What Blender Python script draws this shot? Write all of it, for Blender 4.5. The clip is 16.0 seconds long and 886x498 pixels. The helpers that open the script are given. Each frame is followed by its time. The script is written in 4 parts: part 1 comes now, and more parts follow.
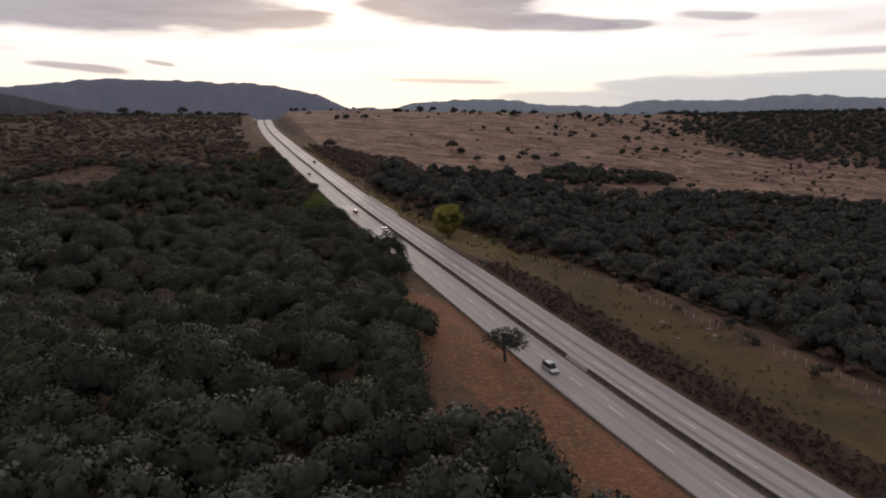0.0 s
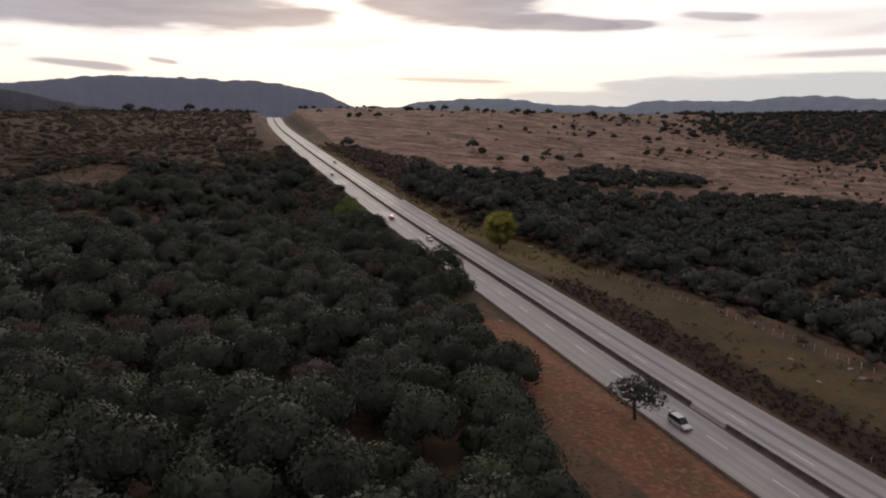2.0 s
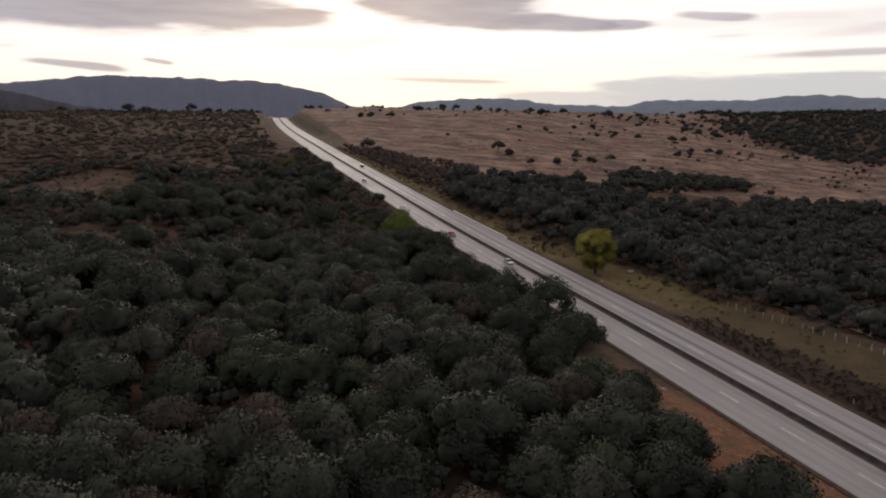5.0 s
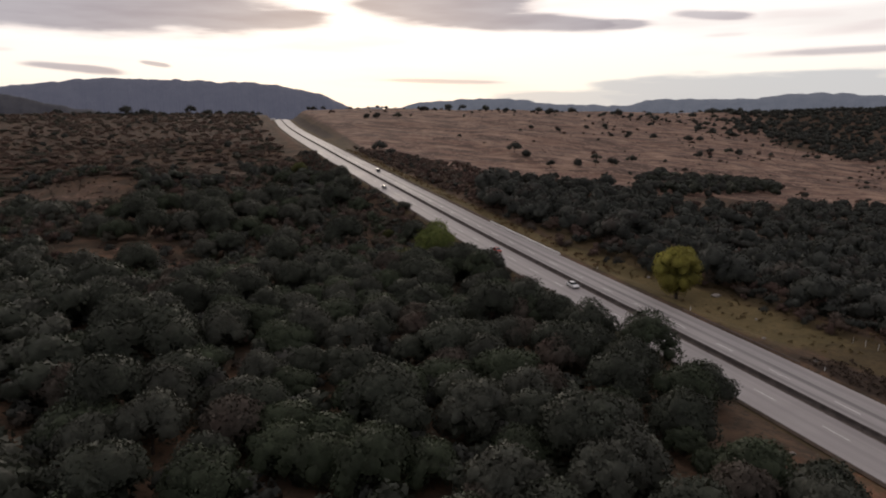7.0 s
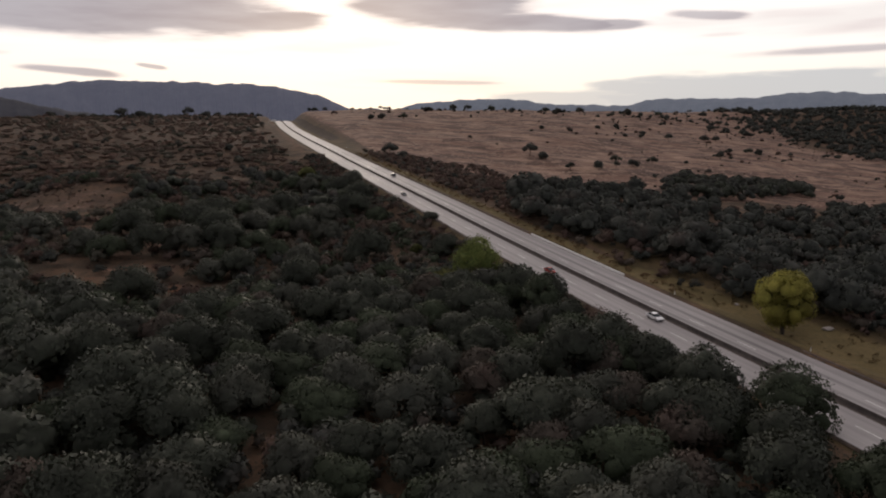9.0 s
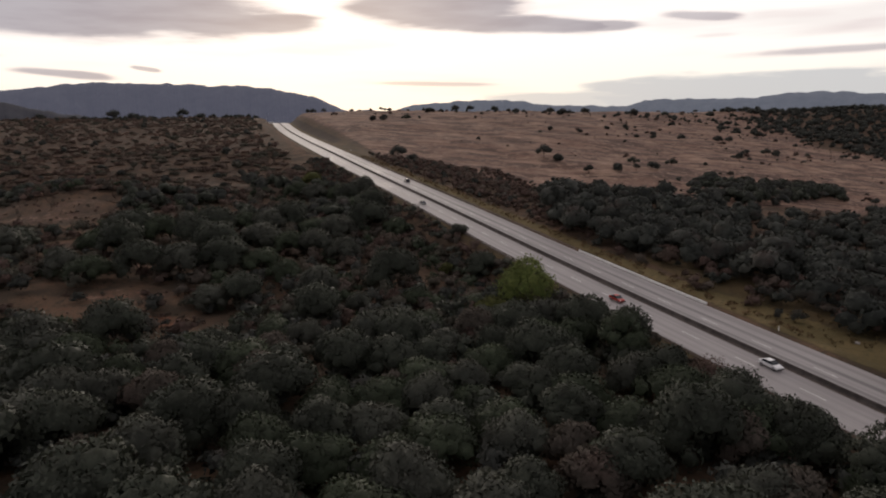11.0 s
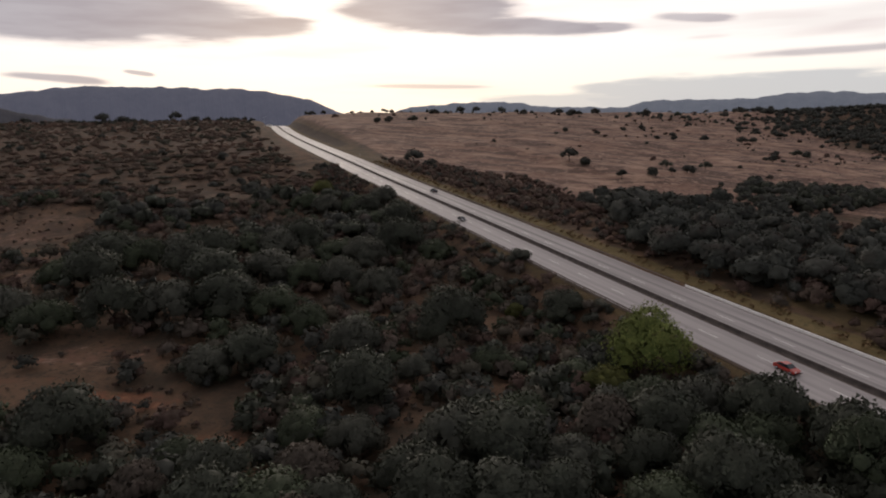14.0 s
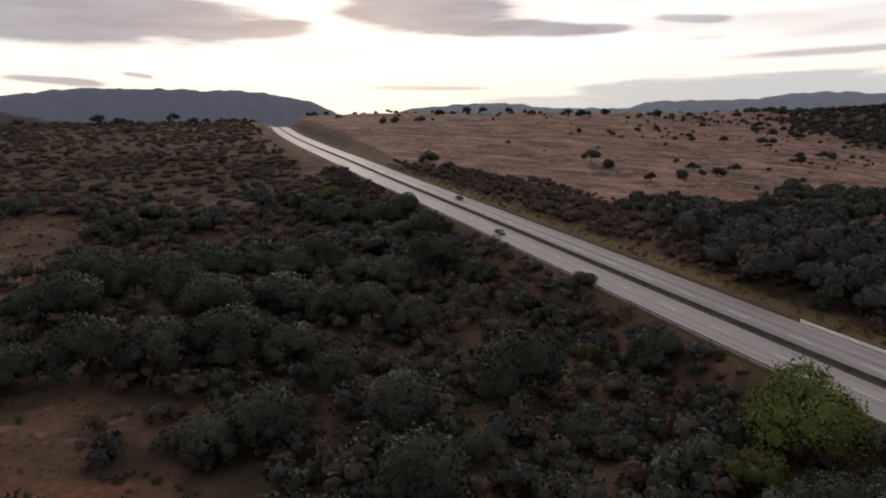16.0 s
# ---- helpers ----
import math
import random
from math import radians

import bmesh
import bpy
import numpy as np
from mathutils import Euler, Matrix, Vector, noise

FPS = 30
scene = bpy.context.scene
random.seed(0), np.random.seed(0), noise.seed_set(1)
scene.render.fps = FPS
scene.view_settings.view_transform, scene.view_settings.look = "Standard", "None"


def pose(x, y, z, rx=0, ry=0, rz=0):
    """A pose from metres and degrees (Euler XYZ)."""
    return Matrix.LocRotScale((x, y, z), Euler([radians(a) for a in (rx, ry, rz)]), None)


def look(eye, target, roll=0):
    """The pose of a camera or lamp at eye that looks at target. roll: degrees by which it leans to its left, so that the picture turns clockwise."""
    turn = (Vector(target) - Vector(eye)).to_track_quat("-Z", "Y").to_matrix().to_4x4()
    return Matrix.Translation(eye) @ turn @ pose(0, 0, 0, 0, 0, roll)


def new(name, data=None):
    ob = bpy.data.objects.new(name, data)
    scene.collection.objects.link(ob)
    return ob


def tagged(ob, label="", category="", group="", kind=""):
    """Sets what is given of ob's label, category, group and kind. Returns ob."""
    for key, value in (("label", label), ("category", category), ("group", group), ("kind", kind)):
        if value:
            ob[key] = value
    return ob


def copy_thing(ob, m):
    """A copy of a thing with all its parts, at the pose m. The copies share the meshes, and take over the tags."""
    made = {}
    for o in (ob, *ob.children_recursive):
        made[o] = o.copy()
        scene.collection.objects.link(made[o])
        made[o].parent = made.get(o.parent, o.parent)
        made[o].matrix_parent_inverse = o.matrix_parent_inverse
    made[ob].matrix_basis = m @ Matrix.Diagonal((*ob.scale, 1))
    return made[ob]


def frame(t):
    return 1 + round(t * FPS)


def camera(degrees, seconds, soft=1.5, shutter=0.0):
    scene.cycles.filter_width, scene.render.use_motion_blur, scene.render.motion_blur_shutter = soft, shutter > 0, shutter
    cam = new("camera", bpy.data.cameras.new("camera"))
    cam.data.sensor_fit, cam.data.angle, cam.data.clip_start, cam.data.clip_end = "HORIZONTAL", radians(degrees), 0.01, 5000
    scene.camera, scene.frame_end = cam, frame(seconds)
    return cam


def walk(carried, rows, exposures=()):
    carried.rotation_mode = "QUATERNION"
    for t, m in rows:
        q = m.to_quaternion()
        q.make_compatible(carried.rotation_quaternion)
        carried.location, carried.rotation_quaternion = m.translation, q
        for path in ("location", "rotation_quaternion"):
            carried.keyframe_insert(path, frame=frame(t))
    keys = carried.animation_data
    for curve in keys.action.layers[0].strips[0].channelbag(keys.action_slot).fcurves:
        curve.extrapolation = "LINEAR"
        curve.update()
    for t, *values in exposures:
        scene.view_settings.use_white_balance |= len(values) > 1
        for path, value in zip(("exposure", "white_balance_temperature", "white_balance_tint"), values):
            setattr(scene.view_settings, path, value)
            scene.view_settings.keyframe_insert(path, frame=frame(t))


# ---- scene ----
cam = camera(67.0, 16.0, soft=2.0)
METRES, EYE, TILT, LEAN, TURN = 350.0, 56.0, -10.8, 0.0, 0.0
ROWS = [
    (0.0, 0.0, 0.0, 0.0, 0.0, 0.0, 0.0),
    (0.5, -0.013, 0.0266, 0.0034, 0.09, -0.02, -0.13),
    (1.0, -0.0263, 0.0537, 0.0067, 0.13, -0.03, -0.24),
    (1.5, -0.0402, 0.0813, 0.0102, 0.13, -0.04, -0.34),
    (2.0, -0.0545, 0.1092, 0.0136, 0.1, -0.05, -0.41),
    (2.5, -0.0689, 0.137, 0.0171, 0.07, -0.05, -0.47),
    (3.0, -0.0831, 0.1646, 0.0208, 0.03, -0.05, -0.49),
    (3.5, -0.0967, 0.1922, 0.0246, -0.01, -0.05, -0.49),
    (4.0, -0.1097, 0.2191, 0.0283, -0.06, -0.05, -0.44),
    (6.5, -0.1661, 0.3633, 0.0487, -0.21, -0.0, 0.09),
    (7.0, -0.1766, 0.393, 0.0528, -0.24, 0.01, 0.18),
    (7.5, -0.1866, 0.4224, 0.0569, -0.27, 0.02, 0.27),
    (8.0, -0.1961, 0.452, 0.061, -0.3, 0.03, 0.35),
    (8.5, -0.2051, 0.4818, 0.0651, -0.34, 0.05, 0.44),
    (9.0, -0.2141, 0.5122, 0.0694, -0.39, 0.07, 0.51),
    (11.5, -0.2552, 0.6634, 0.0899, -0.75, 0.19, 0.91),
    (12.0, -0.263, 0.6941, 0.094, -0.81, 0.21, 0.98),
    (12.5, -0.2706, 0.7241, 0.0981, -0.86, 0.24, 1.05),
    (13.0, -0.2782, 0.7547, 0.1022, -0.91, 0.27, 1.11),
    (13.5, -0.2858, 0.7846, 0.1063, -0.96, 0.3, 1.16),
    (14.0, -0.2935, 0.8147, 0.1104, -1.0, 0.33, 1.22),
    (14.5, -0.301, 0.8449, 0.1145, -1.03, 0.35, 1.26),
    (15.0, -0.3085, 0.8748, 0.1183, -1.04, 0.39, 1.3),
    (15.5, -0.3157, 0.9039, 0.1221, -1.05, 0.42, 1.33),
    (16.0, -0.3232, 0.9339, 0.1261, -1.06, 0.43, 1.36),
]
walk(cam, [(t, pose(0, 0, EYE, TILT, LEAN, TURN) @ pose(METRES * x, METRES * y * 0.755, METRES * z, 90 + pitch * 1.25, roll, yaw * 1.25)) for t, x, y, z, yaw, pitch, roll in ROWS])

# ---- world and sun ----
SUN_AZ, SUN_EL = -8.0, 8.0


def world_sky():
    world = bpy.data.worlds.new("evening_sky")
    scene.world = world
    world.use_nodes = True
    nt = world.node_tree
    nt.nodes.clear()
    N, L = nt.nodes.new, nt.links.new

    def m(op, a, b=None, c=None, clamp=False):
        n = N("ShaderNodeMath")
        n.operation, n.use_clamp = op, clamp
        for k, v in enumerate((a, b, c)):
            if v is None:
                continue
            if isinstance(v, (int, float)):
                n.inputs[k].default_value = v
            else:
                L(v, n.inputs[k])
        return n.outputs[0]

    def ramp(v, lo, hi, a=0.0, b=1.0):
        n = N("ShaderNodeMapRange")
        n.interpolation_type = "SMOOTHSTEP"
        L(v, n.inputs[0])
        for k, x in enumerate((lo, hi, a, b)):
            n.inputs[k + 1].default_value = x
        return n.outputs[0]

    def mix(f, a, b, kind="MIX"):
        n = N("ShaderNodeMix")
        n.data_type, n.blend_type = "RGBA", kind
        for k, v in ((0, f), (6, a), (7, b)):
            if isinstance(v, (int, float)):
                n.inputs[k].default_value = v
            elif isinstance(v, tuple):
                n.inputs[k].default_value = (*v, 1)
            else:
                L(v, n.inputs[k])
        return n.outputs[2]

    way = N("ShaderNodeTexCoord").outputs["Generated"]
    sep = N("ShaderNodeSeparateXYZ")
    L(way, sep.inputs[0])
    x, y, z = sep.outputs
    el = m("MULTIPLY", m("ARCSINE", z), 57.2958)
    az = m("MULTIPLY", m("ARCTAN2", x, y), 57.2958)
    # streaky distortion for the clouds
    stretch = N("ShaderNodeMapping")
    L(way, stretch.inputs[0])
    stretch.inputs["Scale"].default_value = (9.0, 9.0, 60.0)
    nz = N("ShaderNodeTexNoise")
    L(stretch.outputs[0], nz.inputs["Vector"])
    nz.inputs["Scale"].default_value, nz.inputs["Detail"].default_value = 1.0, 6.0
    fine = m("SUBTRACT", nz.outputs[0], 0.5)
    st2 = N("ShaderNodeMapping")
    L(way, st2.inputs[0])
    st2.inputs["Scale"].default_value = (3.0, 3.0, 26.0)
    nz2 = N("ShaderNodeTexNoise")
    L(st2.outputs[0], nz2.inputs["Vector"])
    nz2.inputs["Scale"].default_value, nz2.inputs["Detail"].default_value = 1.0, 4.0
    broad = nz2.outputs[0]

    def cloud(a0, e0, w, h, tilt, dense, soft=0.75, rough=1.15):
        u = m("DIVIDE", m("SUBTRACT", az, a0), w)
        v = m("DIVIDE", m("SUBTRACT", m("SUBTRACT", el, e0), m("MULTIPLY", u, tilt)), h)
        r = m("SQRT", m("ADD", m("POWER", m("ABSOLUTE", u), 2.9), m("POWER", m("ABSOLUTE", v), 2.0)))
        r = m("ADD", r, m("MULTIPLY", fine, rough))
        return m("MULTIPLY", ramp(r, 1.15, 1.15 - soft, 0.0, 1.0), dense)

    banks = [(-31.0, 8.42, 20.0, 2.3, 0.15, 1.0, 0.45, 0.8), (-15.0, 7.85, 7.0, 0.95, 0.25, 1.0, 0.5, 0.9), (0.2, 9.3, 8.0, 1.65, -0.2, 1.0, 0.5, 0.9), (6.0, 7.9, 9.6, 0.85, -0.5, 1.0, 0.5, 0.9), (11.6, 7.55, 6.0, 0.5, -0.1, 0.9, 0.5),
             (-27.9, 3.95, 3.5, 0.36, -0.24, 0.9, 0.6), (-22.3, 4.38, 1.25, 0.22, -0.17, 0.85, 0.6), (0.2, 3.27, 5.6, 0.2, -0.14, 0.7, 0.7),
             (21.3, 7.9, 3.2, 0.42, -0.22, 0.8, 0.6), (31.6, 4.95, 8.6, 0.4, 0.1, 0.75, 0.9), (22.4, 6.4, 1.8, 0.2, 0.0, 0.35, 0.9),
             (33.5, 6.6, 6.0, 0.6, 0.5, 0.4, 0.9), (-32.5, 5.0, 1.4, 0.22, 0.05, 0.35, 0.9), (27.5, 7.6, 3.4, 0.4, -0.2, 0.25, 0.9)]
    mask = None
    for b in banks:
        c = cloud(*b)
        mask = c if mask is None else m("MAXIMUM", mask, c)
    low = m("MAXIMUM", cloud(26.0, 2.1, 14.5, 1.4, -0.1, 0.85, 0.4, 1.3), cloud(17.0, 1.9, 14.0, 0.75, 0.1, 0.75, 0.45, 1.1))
    # a veil that is brightest round the hidden sun
    sx, sy, sz = (math.sin(radians(SUN_AZ)) * math.cos(radians(SUN_EL)), math.cos(radians(SUN_AZ)) * math.cos(radians(SUN_EL)), math.sin(radians(SUN_EL)))
    dot = m("ADD", m("ADD", m("MULTIPLY", x, sx), m("MULTIPLY", y, sy)), m("MULTIPLY", z, sz))
    front = ramp(dot, -0.5, 1.0)
    up = ramp(el, 0.0, 45.0)
    veil = mix(up, (1.13, 1.07, 1.03), (0.86, 0.765, 0.77))
    veil = mix(ramp(el, 7.0, 1.5), veil, (1.10, 1.01, 0.88))
    veil = mix(ramp(front, 0.8, 0.0), veil, (0.42, 0.395, 0.43))
    veil = mix(ramp(broad, 0.5, 0.72, 0.0, 0.45), veil, mix(up, (0.80, 0.72, 0.70), (0.42, 0.41, 0.45)))
    veil = mix(low, veil, (0.55, 0.56, 0.59))
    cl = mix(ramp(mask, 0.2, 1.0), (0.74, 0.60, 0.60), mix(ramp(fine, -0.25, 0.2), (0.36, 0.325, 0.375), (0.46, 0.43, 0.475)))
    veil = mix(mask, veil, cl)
    sky = N("ShaderNodeTexSky")
    sky.sky_type, sky.sun_disc = "NISHITA", False
    sky.sun_elevation, sky.sun_rotation = radians(SUN_EL), radians(SUN_AZ)
    sky.air_density, sky.dust_density = 1.0, 2.0
    bg = N("ShaderNodeBackground")
    L(sky.outputs[0], bg.inputs[0])
    bg.inputs[1].default_value = 0.05
    bg2 = N("ShaderNodeBackground")
    L(veil, bg2.inputs[0])
    mixs = N("ShaderNodeMixShader")
    mixs.inputs[0].default_value = 0.92
    L(bg.outputs[0], mixs.inputs[1])
    L(bg2.outputs[0], mixs.inputs[2])
    out = N("ShaderNodeOutputWorld")
    L(mixs.outputs[0], out.inputs[0])


world_sky()
sun = new("sun", bpy.data.lights.new("sun", "SUN"))
sun.data.energy, sun.data.angle, sun.data.color = 0.5, radians(14), (1.0, 0.86, 0.72)
sun.matrix_world = look((0, 0, 300), (-300 * math.sin(radians(SUN_AZ)), -300 * math.cos(radians(SUN_AZ)), 300 - 300 * math.tan(radians(SUN_EL + 4))))
scene.view_settings.exposure = 0.07


# ---- materials ----
class Mat:
    """A small node builder round one Principled material."""

    def __init__(self, name, rough=0.8, spec=0.3, metal=0.0):
        self.mat = bpy.data.materials.new(name)
        self.mat.use_nodes = True
        self.nt = self.mat.node_tree
        self.p = self.nt.nodes["Principled BSDF"]
        self.p.inputs["Roughness"].default_value = rough
        self.p.inputs["Specular IOR Level"].default_value = spec
        self.p.inputs["Metallic"].default_value = metal
        self.pos = self.nt.nodes.new("ShaderNodeNewGeometry")

    def link(self, a, b):
        self.nt.links.new(a, b)

    def noise(self, scale, detail=4.0, rough=0.55, stretch=None, vec=None):
        n = self.nt.nodes.new("ShaderNodeTexNoise")
        src = vec or self.pos.outputs["Position"]
        if stretch:
            mp = self.nt.nodes.new("ShaderNodeMapping")
            mp.inputs["Scale"].default_value = stretch
            self.link(src, mp.inputs[0])
            src = mp.outputs[0]
        self.link(src, n.inputs["Vector"])
        n.inputs["Scale"].default_value, n.inputs["Detail"].default_value, n.inputs["Roughness"].default_value = scale, detail, rough
        return n.outputs[0]

    def ramp(self, v, lo, hi, a=0.0, b=1.0):
        n = self.nt.nodes.new("ShaderNodeMapRange")
        n.interpolation_type = "SMOOTHSTEP"
        self.link(v, n.inputs[0])
        for k, x in enumerate((lo, hi, a, b)):
            n.inputs[k + 1].default_value = x
        return n.outputs[0]

    def math(self, op, a, b):
        n = self.nt.nodes.new("ShaderNodeMath")
        n.operation = op
        for k, v in enumerate((a, b)):
            if isinstance(v, (int, float)):
                n.inputs[k].default_value = v
            else:
                self.link(v, n.inputs[k])
        return n.outputs[0]

    def mix(self, f, a, b, kind="MIX"):
        n = self.nt.nodes.new("ShaderNodeMix")
        n.data_type, n.blend_type = "RGBA", kind
        for k, v in ((0, f), (6, a), (7, b)):
            if isinstance(v, (int, float)):
                n.inputs[k].default_value = v
            elif isinstance(v, tuple):
                n.inputs[k].default_value = (*v, 1)
            else:
                self.link(v, n.inputs[k])
        return n.outputs[2]

    def attr(self, name):
        n = self.nt.nodes.new("ShaderNodeAttribute")
        n.attribute_name = name
        return n.outputs["Fac"]

    def colour(self, c):
        if isinstance(c, tuple):
            self.p.inputs["Base Color"].default_value = (*c, 1)
        else:
            self.link(c, self.p.inputs["Base Color"])
        return self

    def bump(self, h, strength, dist):
        b = self.nt.nodes.new("ShaderNodeBump")
        b.inputs["Strength"].default_value, b.inputs["Distance"].default_value = strength, dist
        self.link(h, b.inputs["Height"])
        self.link(b.outputs[0], self.p.inputs["Normal"])
        return self


def leaf_mat(name, a, b, dry=None, dry_share=0.0, rough=0.75, spec=0.1, patch=0.11):
    """Leaves: a to b leaf by leaf and tree by tree, some of them dry."""
    M = Mat(name, rough, spec)
    isl = M.pos.outputs["Random Per Island"]
    c = M.mix(isl, a, b)
    tree = M.noise(patch, 3.0)
    c = M.mix(M.ramp(tree, 0.35, 0.65), c, tuple(0.62 * (p + q) / 2 for p, q in zip(a, b)), "MIX") if dry is None else M.mix(M.ramp(tree, 0.62 - 0.25 * dry_share, 0.74), c, dry)
    c = M.mix(M.ramp(M.noise(0.45, 3.0), 0.3, 0.7), c, M.mix(1.0, c, (0.68, 0.66, 0.66), "MULTIPLY"))
    M.colour(c)
    thin = M.nt.nodes.new("ShaderNodeBsdfTranslucent")
    M.link(c, thin.inputs["Color"])
    both = M.nt.nodes.new("ShaderNodeMixShader")
    both.inputs[0].default_value = 0.24
    M.link(M.p.outputs[0], both.inputs[1])
    M.link(thin.outputs[0], both.inputs[2])
    M.link(both.outputs[0], M.nt.nodes["Material Output"].inputs["Surface"])
    return M.mat


def plain(name, c, rough=0.6, metal=0.0, vary=0.25, scale=3.0):
    M = Mat(name, rough, 0.4, metal)
    M.colour(M.mix(M.ramp(M.noise(scale, 5.0), 0.3, 0.7), c, tuple(v * (1 - vary) for v in c)))
    return M.mat


OAK = leaf_mat("oak_leaves", (0.050, 0.058, 0.044), (0.098, 0.108, 0.078), rough=0.6, spec=0.13)
OAK_GREY = leaf_mat("grey_oak_leaves", (0.072, 0.078, 0.062), (0.130, 0.134, 0.104), rough=0.6, spec=0.13)
OAK_GREEN = leaf_mat("green_oak_leaves", (0.052, 0.066, 0.040), (0.096, 0.118, 0.070), rough=0.6, spec=0.13)
OAK_FAR = leaf_mat("distant_oak_leaves", (0.050, 0.054, 0.048), (0.094, 0.098, 0.083), (0.086, 0.072, 0.062), 0.4)
VALLEY_OAK = leaf_mat("valley_oak_leaves", (0.046, 0.051, 0.045), (0.086, 0.092, 0.078), (0.070, 0.060, 0.050), 0.4)
BROWN_GREEN = leaf_mat("olive_brown_leaves", (0.084, 0.073, 0.060), (0.130, 0.112, 0.090), (0.140, 0.103, 0.085), 0.6)
DRY = leaf_mat("dry_twigs", (0.100, 0.070, 0.059), (0.155, 0.108, 0.090), (0.130, 0.104, 0.082), 0.5, 0.85, 0.05)
SCRUB = leaf_mat("slope_scrub_leaves", (0.118, 0.092, 0.074), (0.172, 0.132, 0.104), (0.225, 0.150, 0.116), 0.9, 0.8, 0.1, 0.016)
SCRUB_OLIVE = leaf_mat("olive_scrub_leaves", (0.072, 0.070, 0.054), (0.120, 0.114, 0.086), (0.150, 0.112, 0.086), 0.6, 0.8, 0.1, 0.016)
LIME = leaf_mat("lime_leaves", (0.13, 0.17, 0.050), (0.26, 0.30, 0.092))
WILLOW = leaf_mat("yellow_green_leaves", (0.27, 0.26, 0.06), (0.42, 0.38, 0.09))
BARK = plain("bark", (0.07, 0.055, 0.042), 0.9, 0, 0.4, 6.0)
CONCRETE = plain("concrete", (0.36, 0.34, 0.32), 0.85, 0, 0.3, 1.5)
CONCRETE_DARK = plain("sooty_concrete", (0.085, 0.072, 0.065), 0.9, 0, 0.5, 0.7)
WHITE = plain("white_paint", (0.78, 0.77, 0.74), 0.5, 0, 0.2, 2.0)
STEEL = plain("galvanised_steel", (0.42, 0.42, 0.43), 0.45, 0.7, 0.3, 2.0)
RUST = plain("dull_steel", (0.16, 0.13, 0.11), 0.7, 0.3, 0.4, 2.0)
TYRE = plain("tyre_rubber", (0.02, 0.02, 0.02), 0.85)
GLASS = plain("car_glass", (0.02, 0.025, 0.03), 0.08, 0.0, 0.1)
CAR_WHITE = plain("white_car_paint", (0.75, 0.75, 0.74), 0.25, 0.0, 0.06)
CAR_SILVER = plain("silver_car_paint", (0.45, 0.46, 0.47), 0.3, 0.5, 0.06)
CAR_RED = plain("red_car_paint", (0.32, 0.035, 0.025), 0.25, 0.0, 0.06)
CAR_DARK = plain("dark_car_paint", (0.06, 0.06, 0.07), 0.25, 0.1, 0.06)
LAMP_RED = plain("red_lens", (0.35, 0.02, 0.02), 0.2)
LAMP_CLEAR = plain("clear_lens", (0.75, 0.75, 0.72), 0.1)
ROCK = plain("pale_rock", (0.30, 0.27, 0.24), 0.9, 0, 0.35, 1.2)


def ground_mat():
    M = Mat("dry_ground", 0.95, 0.1)
    big, mid, small = M.noise(0.012, 5.0), M.noise(0.09, 5.0, 0.6), M.noise(0.9, 5.0, 0.65)
    streak = M.noise(0.05, 6.0, 0.7, (0.45, 1.3, 1.0))
    straw = M.mix(M.ramp(mid, 0.3, 0.7), (0.205, 0.124, 0.090), (0.125, 0.076, 0.058))
    straw = M.mix(M.ramp(streak, 0.46, 0.62), straw, (0.30, 0.20, 0.145))
    straw = M.mix(M.ramp(M.noise(0.045, 8.0, 0.75, (0.55, 1.2, 1.0)), 0.47, 0.56), straw, (0.085, 0.055, 0.044))
    straw = M.mix(M.ramp(small, 0.56, 0.68, 0.0, 0.7), straw, (0.075, 0.05, 0.038))
    straw = M.mix(M.ramp(M.noise(0.22, 6.0, 0.75), 0.55, 0.62), straw, (0.29, 0.20, 0.15))
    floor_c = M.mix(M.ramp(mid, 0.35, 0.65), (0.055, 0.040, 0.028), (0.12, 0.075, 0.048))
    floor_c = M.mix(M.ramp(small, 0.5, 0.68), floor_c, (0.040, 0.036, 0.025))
    soil = M.mix(M.ramp(mid, 0.3, 0.7), (0.170, 0.077, 0.046), (0.095, 0.052, 0.035))
    soil = M.mix(M.ramp(M.noise(0.2, 5.0, 0.65), 0.5, 0.62), soil, (0.105, 0.070, 0.040))
    soil = M.mix(M.ramp(small, 0.45, 0.7), soil, (0.235, 0.118, 0.068))
    verge = M.mix(M.ramp(mid, 0.35, 0.65), (0.060, 0.046, 0.024), (0.092, 0.066, 0.033))
    verge = M.mix(M.ramp(small, 0.5, 0.7), verge, (0.052, 0.038, 0.024))
    grass = M.mix(M.ramp(mid, 0.35, 0.65), (0.105, 0.082, 0.038), (0.150, 0.112, 0.054))
    grass = M.mix(M.ramp(small, 0.5, 0.7), grass, (0.075, 0.066, 0.032))
    weeds = M.mix(M.ramp(mid, 0.3, 0.7), (0.036, 0.027, 0.021), (0.056, 0.040, 0.030))
    weeds = M.mix(M.ramp(small, 0.5, 0.65), weeds, (0.068, 0.047, 0.033))
    rag = M.math("MULTIPLY", M.math("SUBTRACT", M.noise(0.25, 6.0, 0.7), 0.5), 1.0)

    def zone(name, below, above, lo=0.35, hi=0.65):
        return M.mix(M.ramp(M.math("ADD", M.attr(name), rag), lo, hi), below, above)

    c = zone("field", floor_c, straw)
    c = zone("verge", c, verge)
    c = zone("grass", c, grass)
    c = zone("weeds", c, weeds)
    c = zone("soil", c, soil)
    M.colour(c)
    M.bump(M.math("ADD", M.math("MULTIPLY", small, 0.5), mid), 0.8, 0.6)
    return M.mat


